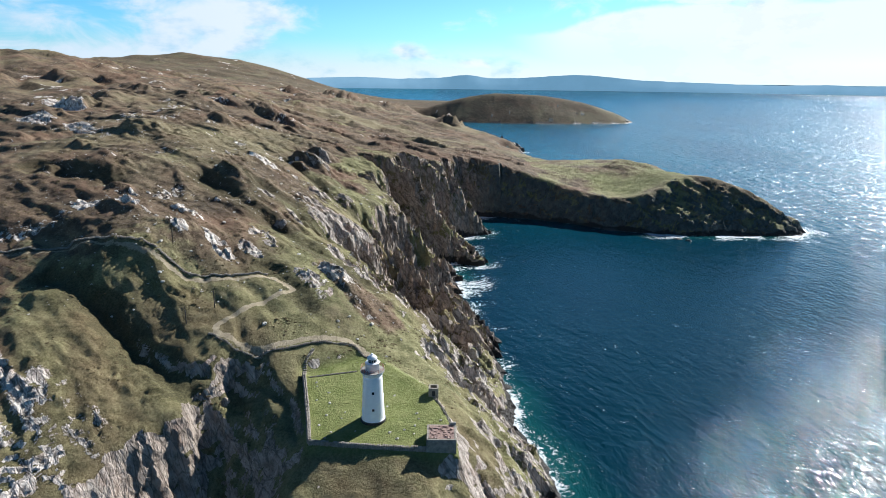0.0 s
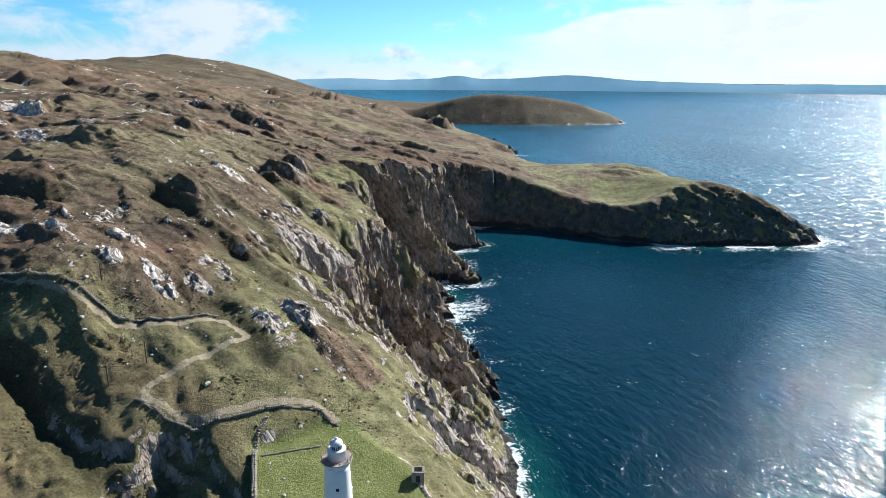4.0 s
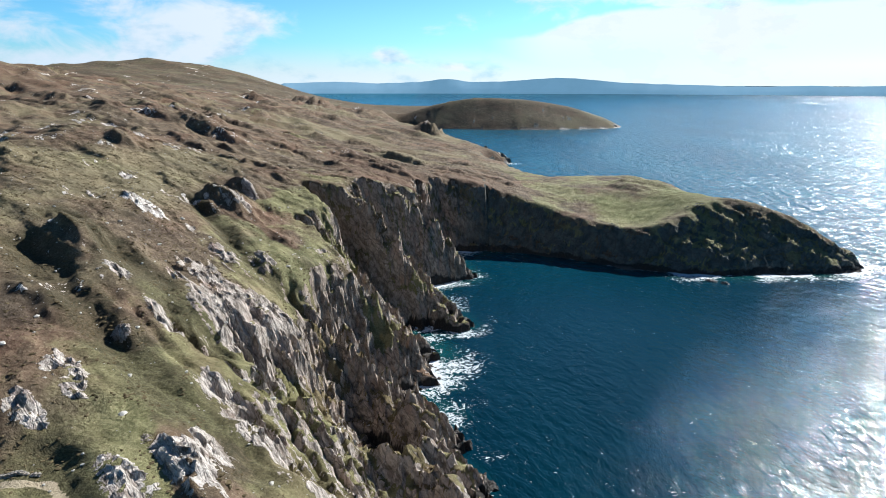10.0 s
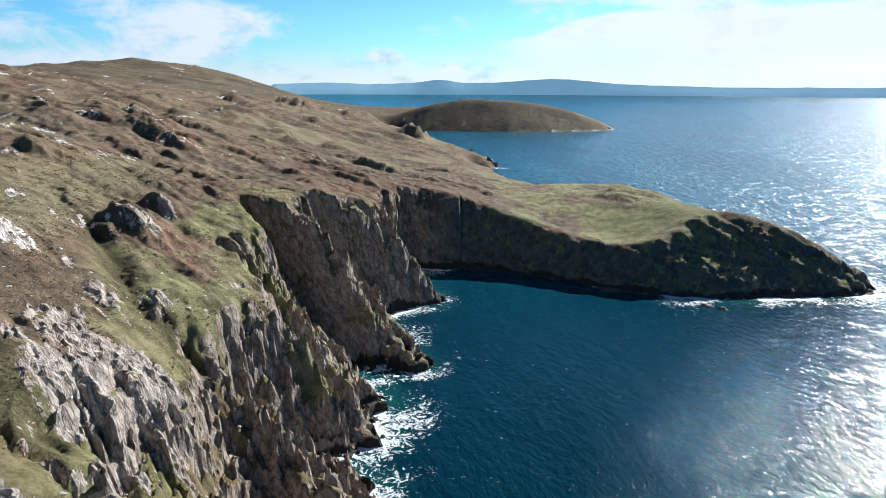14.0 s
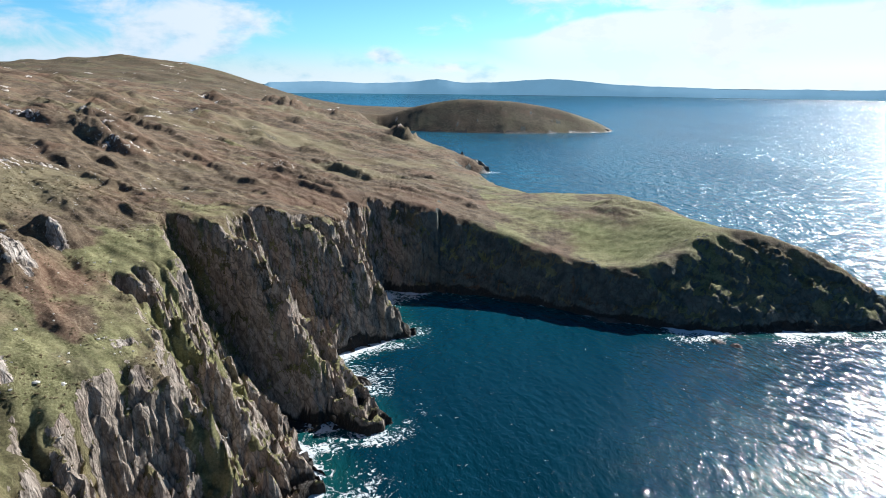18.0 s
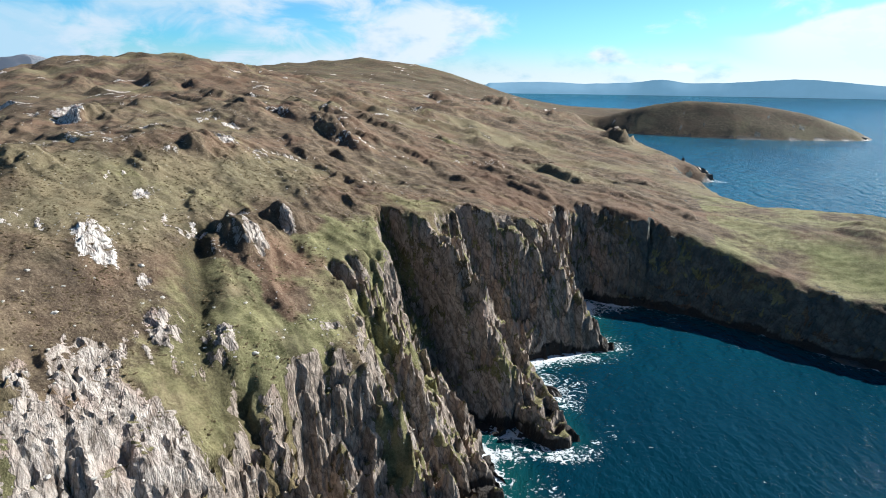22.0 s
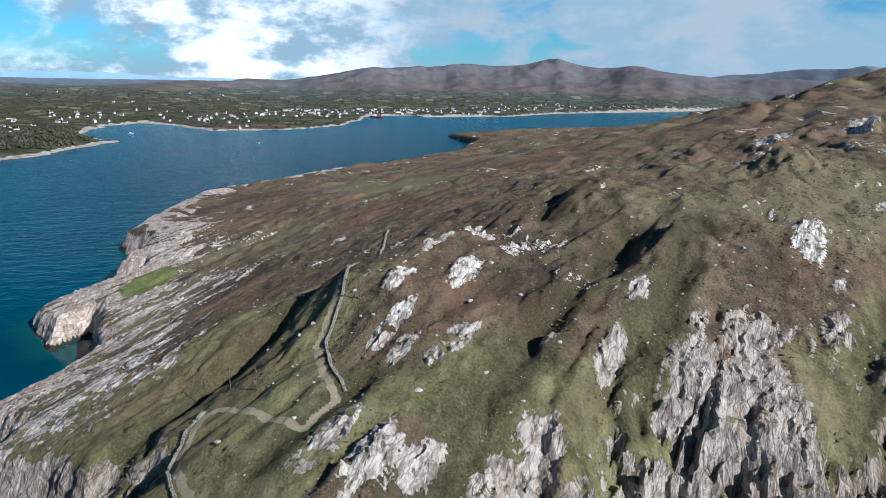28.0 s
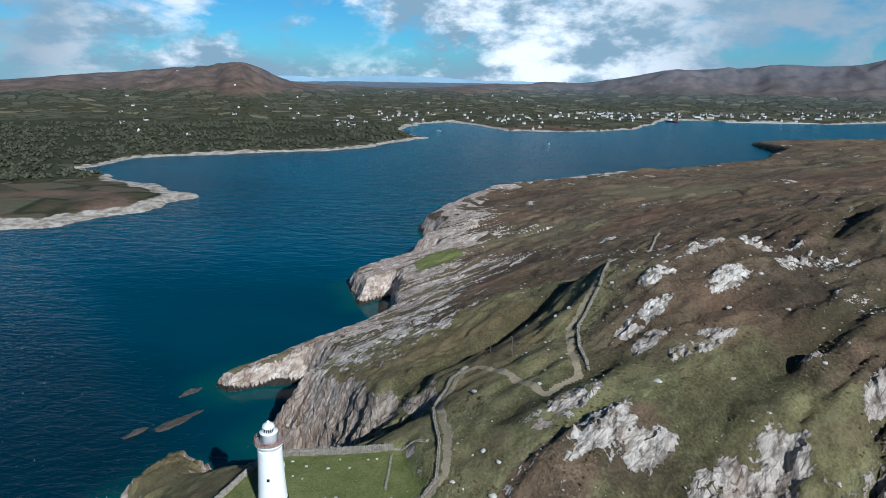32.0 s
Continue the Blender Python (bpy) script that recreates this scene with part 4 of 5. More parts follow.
def mainland_height(x, y):
    r, b = np.hypot(x - EYE_AT[0], y - EYE_AT[1]), np.degrees(np.arctan2(x - EYE_AT[0], y - EYE_AT[1]))
    d = inside_distance(x, y, MAIN) + 14 * fbm(x / 90, y / 90, 3) + 4 * perlin(x / 22, y / 22)
    base = np.where(d > 0, 1.2 + np.minimum(d * 0.12, 6) + 0.013 * np.maximum(d - 60, 0), d * 0.2)
    base = base + smooth(d, 40, 400) * (5 * fbm(x / 260, y / 260, 4) + 10 * smooth(r, 1500, 4000) * fbm(x / 700, y / 700, 3))
    wander = 350 * fbm(b / 6 + 3, r * 0 + 1.5, 3)
    dist = np.interp(b, [-128, -118, -105, -95], [5000, 4700, 5000, 6500])
    rise = np.zeros_like(x)
    for line, far, deep in ((SKYLINE, dist + wander, 1250.0), (BLUE_LINE, 10500.0 + wander, 1500.0)):
        peak = np.maximum(EYE_AT[2] + far * np.tan(np.radians(eased(b, line))) - 0.013 * far, 2)
        rise = np.maximum(rise, peak * np.exp(-np.abs((r - far) / deep) ** 1.6))
    spurs = ridged(x / 900 + 2, y / 900, 5, 0.55) - 0.62
    rough = (0.16 * fbm(x / 420, y / 420, 5, 0.55) + 0.9 * spurs) * smooth(np.abs(r - dist - wander), 30, 700) * (1 - 0.85 * smooth(r, 8000, 9200))
    return base + rise * (1 + rough), d, r, b, rise


def mainland_points(lr, b):
    lr, b = lr.ravel(), b.ravel()
    r = np.exp(lr)
    x, y = EYE_AT[0] + r * np.sin(np.radians(b)), EYE_AT[1] + r * np.cos(np.radians(b))
    z, d, r, b, rise = mainland_height(x, y)
    wood = smooth(d, 15, 60) * smooth(r, 2300, 1700) * smooth(b, -98, -108) + 0.35 * smooth(fbm(x / 300, y / 300, 3), 0.0, 0.5) * smooth(rise, 60, 10)
    near_point = smooth(np.hypot(x + 420, y + 340), 210, 150)
    wood = wood * (1 - near_point)
    moor = np.clip(smooth(rise, 18, 70) + 0.5 * near_point, 0, 1)
    moor = np.maximum(moor, 0.8 * smooth(np.hypot((x + 1790), (y + 60)), 170, 80))
    shore = np.maximum(smooth(d, 16, 5), smooth(d, 34, 14) * smooth(np.hypot(x + 420, y + 300), 260, 160))
    # far is the share of painted haze, growing with range from the eye
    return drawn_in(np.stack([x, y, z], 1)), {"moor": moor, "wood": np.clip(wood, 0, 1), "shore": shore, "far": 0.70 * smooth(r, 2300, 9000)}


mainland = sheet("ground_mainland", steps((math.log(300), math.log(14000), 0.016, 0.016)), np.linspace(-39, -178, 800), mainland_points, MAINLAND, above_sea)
tagged(mainland, "green patchwork shore rising to brown mountains", "ground", kind="structure")


def ridge_strip(name, label, first, last, peaks, dist, base_drop):
    """A far mountain shore: peaks are bearing and degrees above eye level."""
    bs = np.linspace(last, first, 420)
    rs = np.array([0.0, 0.25, 0.5, 0.75, 1.0])
    ridge = eased(bs, peaks) + 0.04 * fbm(bs / 2.2, bs * 0 + dist / 900, 5, 0.6)
    h = EYE_AT[2] + dist * np.tan(np.radians(ridge))
    fade = smooth(bs, first, first + 1.5) * smooth(bs, last, last - 1.5)
    pts = []
    for t in rs:
        r = dist - 1800 * (1 - t)
        z = -base_drop + (h * fade + base_drop) * t ** 0.8
        pts.append(np.stack([EYE_AT[0] + r * np.sin(np.radians(bs)), EYE_AT[1] + r * np.cos(np.radians(bs)), z], 1))
    p = drawn_in(np.concatenate(pts))
    n = len(bs)
    i = (np.arange(len(rs) - 1)[:, None] * n + np.arange(n - 1)[None, :]).ravel()
    q = np.stack([i, i + 1, i + n + 1, i + n], 1)[:, ::-1]
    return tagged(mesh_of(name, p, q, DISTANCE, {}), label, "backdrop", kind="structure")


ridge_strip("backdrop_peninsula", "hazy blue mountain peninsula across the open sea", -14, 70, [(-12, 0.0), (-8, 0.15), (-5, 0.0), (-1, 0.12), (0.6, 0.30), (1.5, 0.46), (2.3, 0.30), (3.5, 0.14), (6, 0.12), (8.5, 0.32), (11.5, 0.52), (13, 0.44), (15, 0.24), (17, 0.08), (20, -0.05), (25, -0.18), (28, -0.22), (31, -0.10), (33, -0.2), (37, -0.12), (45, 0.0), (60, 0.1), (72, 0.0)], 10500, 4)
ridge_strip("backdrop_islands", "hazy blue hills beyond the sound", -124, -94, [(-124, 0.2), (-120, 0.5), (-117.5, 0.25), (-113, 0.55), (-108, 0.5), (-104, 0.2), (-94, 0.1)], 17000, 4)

# ---- things ----
def part(name, bm, mat, parent=None, label="", shade=False):
    me = bpy.data.meshes.new(name)
    bmesh.ops.recalc_face_normals(bm, faces=bm.faces)
    bm.to_mesh(me)
    bm.free()
    if shade:
        me.polygons.foreach_set("use_smooth", np.full(len(me.polygons), True))
    me.materials.append(mat)
    ob = new(name, me)
    if parent is not None:
        ob.parent = parent
    if label:
        ob["label"] = label
    return ob


def box(bm, lo, hi, m=None, bevel=0.0):
    r = bmesh.ops.create_cube(bm, size=1.0)
    c = [(a + b) / 2 for a, b in zip(lo, hi)]
    s = [b - a for a, b in zip(lo, hi)]
    bmesh.ops.transform(bm, matrix=Matrix.Translation(c) @ Matrix.Diagonal((*s, 1)), verts=r["verts"])
    if bevel:
        edges = {e for v in r["verts"] for e in v.link_edges}
        r = bmesh.ops.bevel(bm, geom=list(edges), offset=bevel, segments=1, affect="EDGES")
        verts = {v for f in r["faces"] for v in f.verts} | {v for v in r["verts"]}
    else:
        verts = r["verts"]
    if m is not None:
        bmesh.ops.transform(bm, matrix=m, verts=list(verts))
    return bm


def lathe(profile, n=40, closed=True):
    """A turned body from (radius, height) pairs."""
    bm = bmesh.new()
    rings = [[bm.verts.new((r * math.cos(i * math.tau / n), r * math.sin(i * math.tau / n), z)) for i in range(n)] for r, z in profile]
    for a, b in zip(rings, rings[1:]):
        for i in range(n):
            bm.faces.new((a[i], a[(i + 1) % n], b[(i + 1) % n], b[i]))
    if closed:
        bm.faces.new(rings[0][::-1])
        bm.faces.new(rings[-1])
    return bm


def rod(bm, a, b, r, n=6):
    a, b = Vector(a), Vector(b)
    made = bmesh.ops.create_cone(bm, cap_ends=True, segments=n, radius1=r, radius2=r, depth=(b - a).length)
    bmesh.ops.transform(bm, matrix=Matrix.Translation((a + b) / 2) @ (b - a).to_track_quat("Z", "Y").to_matrix().to_4x4(), verts=made["verts"])
    return bm


def ground_at(x, y):
    return float(height(np.array([float(x)]), np.array([float(y)]))[0][0])


def empty(name, x, y, z, turn=0.0):
    ob = new(name)
    ob.matrix_basis = pose(x, y, z, 0, 0, turn)
    return ob


WHITE = plain("white_limewash", (0.86, 0.87, 0.88), 0.6, vary=0.05, scale=0.6, bump=0.15)
BLACK = plain("black_paint", (0.02, 0.02, 0.022), 0.5, vary=0.2)
RUST = plain("red_oxide_rail", (0.42, 0.16, 0.12), 0.6, vary=0.2)
GREY = plain("grey_stone_slab", (0.34, 0.32, 0.29), 0.85, vary=0.25, scale=1.2, bump=0.5)
STONE = plain("dry_stone", (0.29, 0.26, 0.22), 0.9, vary=0.35, scale=0.9, bump=0.6)
PALE = plain("pale_boulder", (0.50, 0.47, 0.42), 0.85, vary=0.25, scale=1.5, bump=0.4)
RUBBLE = plain("rubble_roof", (0.34, 0.235, 0.20), 0.95, vary=0.35, scale=1.4, bump=0.8)
TIMBER = plain("weathered_pole", (0.10, 0.085, 0.07), 0.85, vary=0.25, scale=2.0)
DARKROCK = plain("wet_dark_rock", (0.075, 0.065, 0.058), 0.6, vary=0.4, scale=0.35, bump=0.8)
PINKROCK = plain("pink_sandstone", (0.42, 0.31, 0.25), 0.85, vary=0.3, scale=0.3, bump=0.8)


def glass_material():
    m, n = material("lantern_glass")
    finish(n, (0.02, 0.025, 0.03), 0.08, None, spec=0.6)
    return m


GLASS = glass_material()


def lighthouse(x, y):
    z = float(yard_height(np.array([x]), np.array([y]))[0]) - 0.1
    top = empty("lighthouse", x, y, z)
    tagged(top, "white round lighthouse tower with a gallery and lantern", "lighthouse")
    prof = [(3.42, 0.0), (3.42, 0.7), (3.34, 0.75)]
    prof += [(3.34 - 0.62 * t - 0.05 * math.sin(t * math.pi), 0.75 + 13.6 * t) for t in np.linspace(0, 1, 14)[1:]]
    part("tower", lathe(prof, 56), WHITE, top, shade=True)
    part("plinth", lathe([(3.62, 0.0), (3.62, 0.55), (3.5, 0.72), (3.40, 0.72)], 56, False), BLACK, top, "black painted base ring", True)
    part("cornice", lathe([(2.74, 14.2), (2.86, 14.5), (3.15, 14.9), (3.28, 15.15), (3.28, 15.4), (2.2, 15.45)], 56), WHITE, top, shade=True)
    deck = part("gallery_deck", lathe([(2.0, 15.4), (3.38, 15.4), (3.38, 15.56), (2.0, 15.58)], 56, False), GREY, top, "grey gallery deck")
    for i in range(20):
        a = i * math.tau / 20
        p = Vector((3.24 * math.cos(a), 3.24 * math.sin(a), 15.5))
        part("rail_post", rod(bmesh.new(), p, p + Vector((0, 0, 1.15)), 0.045), RUST, top, "red oxide rail post" if i == 0 else "")
    for h in (16.0, 16.35, 16.66):
        bm = bmesh.new()
        ring = [Vector((3.24 * math.cos(i * math.tau / 40), 3.24 * math.sin(i * math.tau / 40), h)) for i in range(40)]
        for i in range(40):
            rod(bm, ring[i], ring[(i + 1) % 40], 0.035, 5)
        part("gallery_rail", bm, RUST, top)
    part("lantern_drum", lathe([(1.95, 15.5), (1.95, 17.75), (2.05, 17.8), (2.05, 17.95), (1.4, 18.0)], 40), WHITE, top, shade=True)
    part("lantern_glazing", lathe([(1.22, 17.95), (1.22, 19.05)], 16, False), GLASS, top, "dark lantern glazing")
    for i in range(16):
        a = i * math.tau / 16
        p = Vector((1.25 * math.cos(a), 1.25 * math.sin(a), 17.95))
        part("glazing_bar", rod(bmesh.new(), p, p + Vector((0, 0, 1.12)), 0.05, 5), WHITE, top)
    dome = [(1.42, 19.02), (1.45, 19.14)] + [(1.40 * math.cos(t), 19.14 + 0.95 * math.sin(t)) for t in np.linspace(0.05, 1.45, 9)]
    part("dome", lathe(dome, 32), WHITE, top, shade=True)
    part("vent_ball", lathe([(0.08, 20.05), (0.3, 20.15), (0.36, 20.35), (0.26, 20.55), (0.06, 20.62)], 16), WHITE, top, shade=True)
    for bearing, h, wide, tall in ((173, 4.6, 0.62, 0.8), (173, 9.7, 0.62, 0.8), (70, 7.2, 0.6, 0.8), (310, 8.5, 0.6, 0.8)):
        r = np.interp(h, [0.75, 14.35], [3.34, 2.72])
        m = pose(0, 0, h, 0, 0, -bearing + 90) @ Matrix.Translation((r - 0.05, 0, 0))
        win = part("window", box(bmesh.new(), (-0.1, -wide / 2, -tall / 2), (0.09, wide / 2, tall / 2), m), GLASS, top, "small dark window")
        bm = bmesh.new()
        for lo, hi in (((-0.1, -wide / 2 - 0.1, tall / 2), (0.16, wide / 2 + 0.1, tall / 2 + 0.1)), ((-0.1, -wide / 2 - 0.1, -tall / 2 - 0.12), (0.2, wide / 2 + 0.1, -tall / 2)), ((-0.1, -wide / 2 - 0.1, -tall / 2), (0.13, -wide / 2, tall / 2)), ((-0.1, wide / 2, -tall / 2), (0.13, wide / 2 + 0.1, tall / 2))):
            box(bm, lo, hi, m)
        part("window_frame", bm, WHITE, win)
    m = pose(0, 0, 0.3, 0, 0, 60) @ Matrix.Translation((3.34, 0, 0))
    door = part("door", box(bmesh.new(), (-0.1, -0.5, 0), (0.08, 0.5, 2.0), m), RUST, top, "red painted door")
    part("door_frame", box(box(box(bmesh.new(), (-0.1, -0.68, 0), (0.2, -0.5, 2.2), m), (-0.1, 0.5, 0), (0.2, 0.68, 2.2), m), (-0.1, -0.5, 2.0), (0.2, 0.5, 2.2), m), WHITE, door)
    return top


lighthouse(-19.0, 163.5)


def stone_mesh(seed, flat=0.7, detail=2):
    rnd = random.Random(seed)
    bm = bmesh.new()
    bmesh.ops.create_icosphere(bm, subdivisions=detail, radius=1.0)
    off = Vector((rnd.uniform(-50, 50), rnd.uniform(-50, 50), rnd.uniform(-50, 50)))
    for v in bm.verts:
        n1 = noise.noise(v.co * 0.9 + off)
        n2 = noise.noise(v.co * 2.4 + off)
        v.co *= 1 + 0.45 * n1 + 0.2 * n2
        v.co = Vector((round(v.co.x * 3.2) / 3.2 * 0.55 + v.co.x * 0.45, round(v.co.y * 2.6) / 2.6 * 0.5 + v.co.y * 0.5, v.co.z * flat))
    return bm


def joined_stones(name, places, mat, label, category, kind="stuff", shapes=5):
    """Many small stones as one mesh: places are (x, y, z, size, turn)."""
    pts, tris, base = [], [], 0
    forms = []
    for k in range(shapes):
        bm = stone_mesh(900 + k, 0.7, 1)
        bmesh.ops.triangulate(bm, faces=bm.faces)
        bm.verts.index_update()
        forms.append((np.array([v.co for v in bm.verts]), np.array([[v.index for v in f.verts] for f in bm.faces])))
        bm.free()
    for i, (x, y, z, size, turn) in enumerate(places):
        v, f = forms[i % shapes]
        c, s = math.cos(turn), math.sin(turn)
        sx, sy, sz = size if isinstance(size, tuple) else (size, size * 0.8, size * 0.7)
        w = v * (sx, sy, sz)
        pts.append(np.stack([x + w[:, 0] * c - w[:, 1] * s, y + w[:, 0] * s + w[:, 1] * c, z + w[:, 2]], 1))
        tris.append(f + base)
        base += len(v)
    ob = mesh_of(name, np.concatenate(pts), np.concatenate(tris), mat, {}, False)
    return tagged(ob, label, category, kind=kind)


def along_line(pts, spacing):
    """Points and directions at even steps along a line."""
    out, left = [], 0.0
    for (ax, ay), (bx, by) in zip(pts, pts[1:]):
        length = math.hypot(bx - ax, by - ay)
        t = left
        while t < length:
            out.append((ax + (bx - ax) * t / length, ay + (by - ay) * t / length, math.atan2(by - ay, bx - ax)))
            t += spacing
        left = t - length
    return out


def stone_wall(pts, tall, wide, label, seed, ragged=0.2):
    rnd = random.Random(seed)
    places = []
    line = along_line(pts, 0.62)
    xs, ys = np.array([p[0] for p in line]), np.array([p[1] for p in line])
    zs = height(xs, ys)[0]
    for (x, y, turn), z in zip(line, zs):
        here = tall * (1 - ragged * (0.5 + 0.5 * noise.noise(Vector((x * 0.2, y * 0.2, seed)))) - ragged * rnd.random() * 0.6)
        courses = max(1, int(here / 0.36))
        for c in range(courses):
            w = wide * (1 - 0.25 * c / max(courses, 1))
            for side in (-1, 1):
                ox = -math.sin(turn) * side * w * 0.27
                oy = math.cos(turn) * side * w * 0.27
                places.append((x + ox + rnd.uniform(-0.1, 0.1), y + oy + rnd.uniform(-0.1, 0.1), z + 0.12 + c * 0.36, (0.42 * rnd.uniform(0.75, 1.2), w * 0.34, 0.27 * rnd.uniform(0.85, 1.2)), turn + rnd.uniform(-0.25, 0.25)))
    wall = empty("dry_stone_wall", pts[0][0], pts[0][1], float(zs[0]))
    stones = joined_stones("stonework", [(x - pts[0][0], y - pts[0][1], z - float(zs[0]), *rest) for x, y, z, *rest in places], STONE, "", "", kind="stuff")
    stones.parent = wall
    return tagged(wall, label, "wall", kind="thing")


stone_wall([(-35.2, 152), (-37, 160), (-40, 172), (-43.2, 184)], 2.3, 1.1, "tall dry stone yard wall beside the lighthouse", 1, 0.1)
stone_wall([(-43.2, 184), (-43.6, 189), (-42, 194)], 1.2, 1.1, "tumbled stone wall beyond the yard corner", 2, 0.6)
stone_wall([(-35, 151.6), (-24, 150.8), (-12, 150.2), (-3.2, 150.0)], 1.7, 0.9, "low stone yard wall below the lighthouse", 3, 0.15)
stone_wall([(4.2, 158.6), (3.0, 164), (0.5, 171), (-1.6, 175.2)], 1.1, 0.8, "broken stone wall along the cliff side of the yard", 4, 0.5)
stone_wall([(-41, 184.4), (-34, 186.5), (-27, 188.5)], 0.4, 0.55, "grass-grown footing of an old wall", 5, 0.6)
lower = [(-24.2, 197), (-29.5, 200.2), (-41, 197.2), (-51, 192.6), (-60, 189.2), (-70, 191.5), (-76.4, 194.6)]
stone_wall(lower, 1.1, 0.8, "low dry stone wall along the grass track", 6, 0.35)
stone_wall([(-66, 230.2), (-79, 226.4), (-93, 224.6), (-107, 229.4), (-126, 231.4), (-150, 240.4), (-190, 245.2), (-222, 249.4)], 1.2, 0.9, "dry stone wall on the upper side of the track", 7, 0.4)


def ruin(lo, hi, tall, roofed, label):
    """A roofless stone shell, or a flat-topped one heaped with rubble."""
    x0, y0 = lo
    x1, y1 = hi
    z = float(yard_height(np.array([(x0 + x1) / 2]), np.array([(y0 + y1) / 2]))[0]) - 2.2
    ob = empty("ruined_building" if roofed else "ruined_hut", (x0 + x1) / 2, (y0 + y1) / 2, z)
    w, d = (x1 - x0) / 2, (y1 - y0) / 2
    t = 0.55
    tall = tall + 2.2
    for a, b in (((-w, -d, 0), (w, -d + t, tall)), ((-w, d - t, 0), (w, d, tall * 0.96)), ((-w, -d + t, 0), (-w + t, d - t, tall * 0.97)), ((w - t, -d + t, 0), (w, d - t, tall))):
        part("wall", box(bmesh.new(), a, b, None, 0.06), STONE, ob)
    if roofed:
        part("roof_slab", box(bmesh.new(), (-w + t, -d + t, tall - 0.6), (w - t, d - t, tall - 0.12), None, 0.05), RUBBLE, ob, "rubble-strewn roof slab")
        rnd = random.Random(3)
        for i in range(60):
            bm = bmesh.new()
            px, py = rnd.uniform(-w + 0.7, w - 0.7), rnd.uniform(-d + 0.7, d - 0.7)
            s = rnd.uniform(0.15, 0.4)
            box(bm, (-s, -s * 0.7, -s * 0.4), (s, s * 0.7, s * 0.5), pose(px, py, tall - 0.05, rnd.uniform(-20, 20), rnd.uniform(-20, 20), rnd.uniform(0, 180)))
            part("stone", bm, RUBBLE, ob)
        part("gable_stub", box(bmesh.new(), (w - 1.6, d - t, tall * 0.96), (w, d, tall + 0.7), None, 0.06), GREY, ob)
    else:
        # flush black panel paints the dark of a doorway; the wall behind is solid
        part("door_gap", box(bmesh.new(), (-0.5, -d - 0.01, 2.2), (0.5, -d + 0.02, 4.0)), BLACK, ob, "dark doorway")
    return tagged(ob, label, "ruin")


ruin((-3.4, 149.6), (4.6, 157.8), 3.4, True, "roofless-looking stone ruin with a rubble-covered flat top")
ruin((-3.4, 175.4), (-0.4, 178.6), 2.6, False, "small square roofless stone hut beside the yard")


def utility_pole(x, y, turn):
    z = ground_at(x, y) - 0.3
    ob = empty("utility_pole", x, y, z, turn)
    tagged(ob, "weathered wooden utility pole standing in the heath", "pole", "poles along the track")
    part("pole", lathe([(0.16, 0), (0.15, 2), (0.12, 6.6), (0.04, 6.65)], 10), TIMBER, ob)
    part("crossarm", box(bmesh.new(), (-0.8, -0.07, 6.0), (0.8, 0.07, 6.16)), TIMBER, ob)
    for i in (-0.7, 0.0, 0.7):
        part("insulator", lathe([(0.06, 6.16), (0.08, 6.26), (0.04, 6.36)], 8), WHITE, ob)
        ob.children[-1].location.x = i
    return ob


for px, py in ((-86, 199), (-103, 234), (-180, 236), (-292, 240), (-79, 207)):
    utility_pole(px, py, 35)

# single stones that can be told apart: pale blocks in the yard and on the slopes
stones = []
for k in range(5):
    stones.append(part("boulder", stone_mesh(40 + k), PALE))
    tagged(stones[-1], "pale lichen-covered boulder lying in the grass", "boulder", "boulders on the slope")
rnd = random.Random(11)
spots = []
while len(spots) < 26:
    x, y = rnd.uniform(-42, 2), rnd.uniform(153, 198)
    if math.hypot(x + 19, y - 163.5) > 6 and inside_distance(np.array([x]), np.array([y]), YARD)[0] > 2:
        spots.append((x, y, rnd.uniform(0.3, 0.5)))
while len(spots) < 190:
    x, y = rnd.uniform(-130, -14), rnd.uniform(195, 420)
    spots.append((x, y, 0.35 + 0.75 * rnd.random() ** 3))
xs, ys = np.array([s[0] for s in spots]), np.array([s[1] for s in spots])
zs, rocky, *_ = height(xs, ys)
for i, ((x, y, size), z) in enumerate(zip(spots, zs)):
    src = stones[i % 5]
    m = pose(x, y, z + size * 0.12, 0, 0, rnd.uniform(0, 360)) @ Matrix.Diagonal((size, size * 0.8, size * 0.8, 1))
    if i < 5:
        src.matrix_basis = m
    else:
        c = src.copy()
        scene.collection.objects.link(c)
        c.matrix_basis = m

# loose stones beyond counting
xs, ys = np.random.uniform(-330, 0, 9000), np.random.uniform(190, 620, 9000)
zs, rocky, green, way, wet, *_ = height(xs, ys)
ok = (zs > 24) & (way < 0.2) & (fbm(xs / 30, ys / 30, 3) + 0.6 * rocky > 0.05)
many = [(x, y, z, 0.16 + 0.5 * random.random() ** 4, random.uniform(0, 6.3)) for x, y, z in zip(xs[ok], ys[ok], zs[ok])][:2600]
joined_stones("scattered_stones", many, PALE, "pale stones scattered over the heath", "stones")

# heather and bracken tussocks
xs, ys = np.random.uniform(-230, 5, 26000), np.random.uniform(175, 560, 26000)
zs, rocky, green, way, wet, *_ = height(xs, ys)
ok = (zs > 30) & (way < 0.1) & (rocky < 0.3) & (inside_distance(xs, ys, YARD) < -2) & (fbm(xs / 16, ys / 16, 3) - 0.5 * green > -0.25)
HEATHER = plain("heather_tussock", (0.13, 0.10, 0.055), 0.95, vary=0.45, scale=0.7, bump=0.8, spec=0.1)
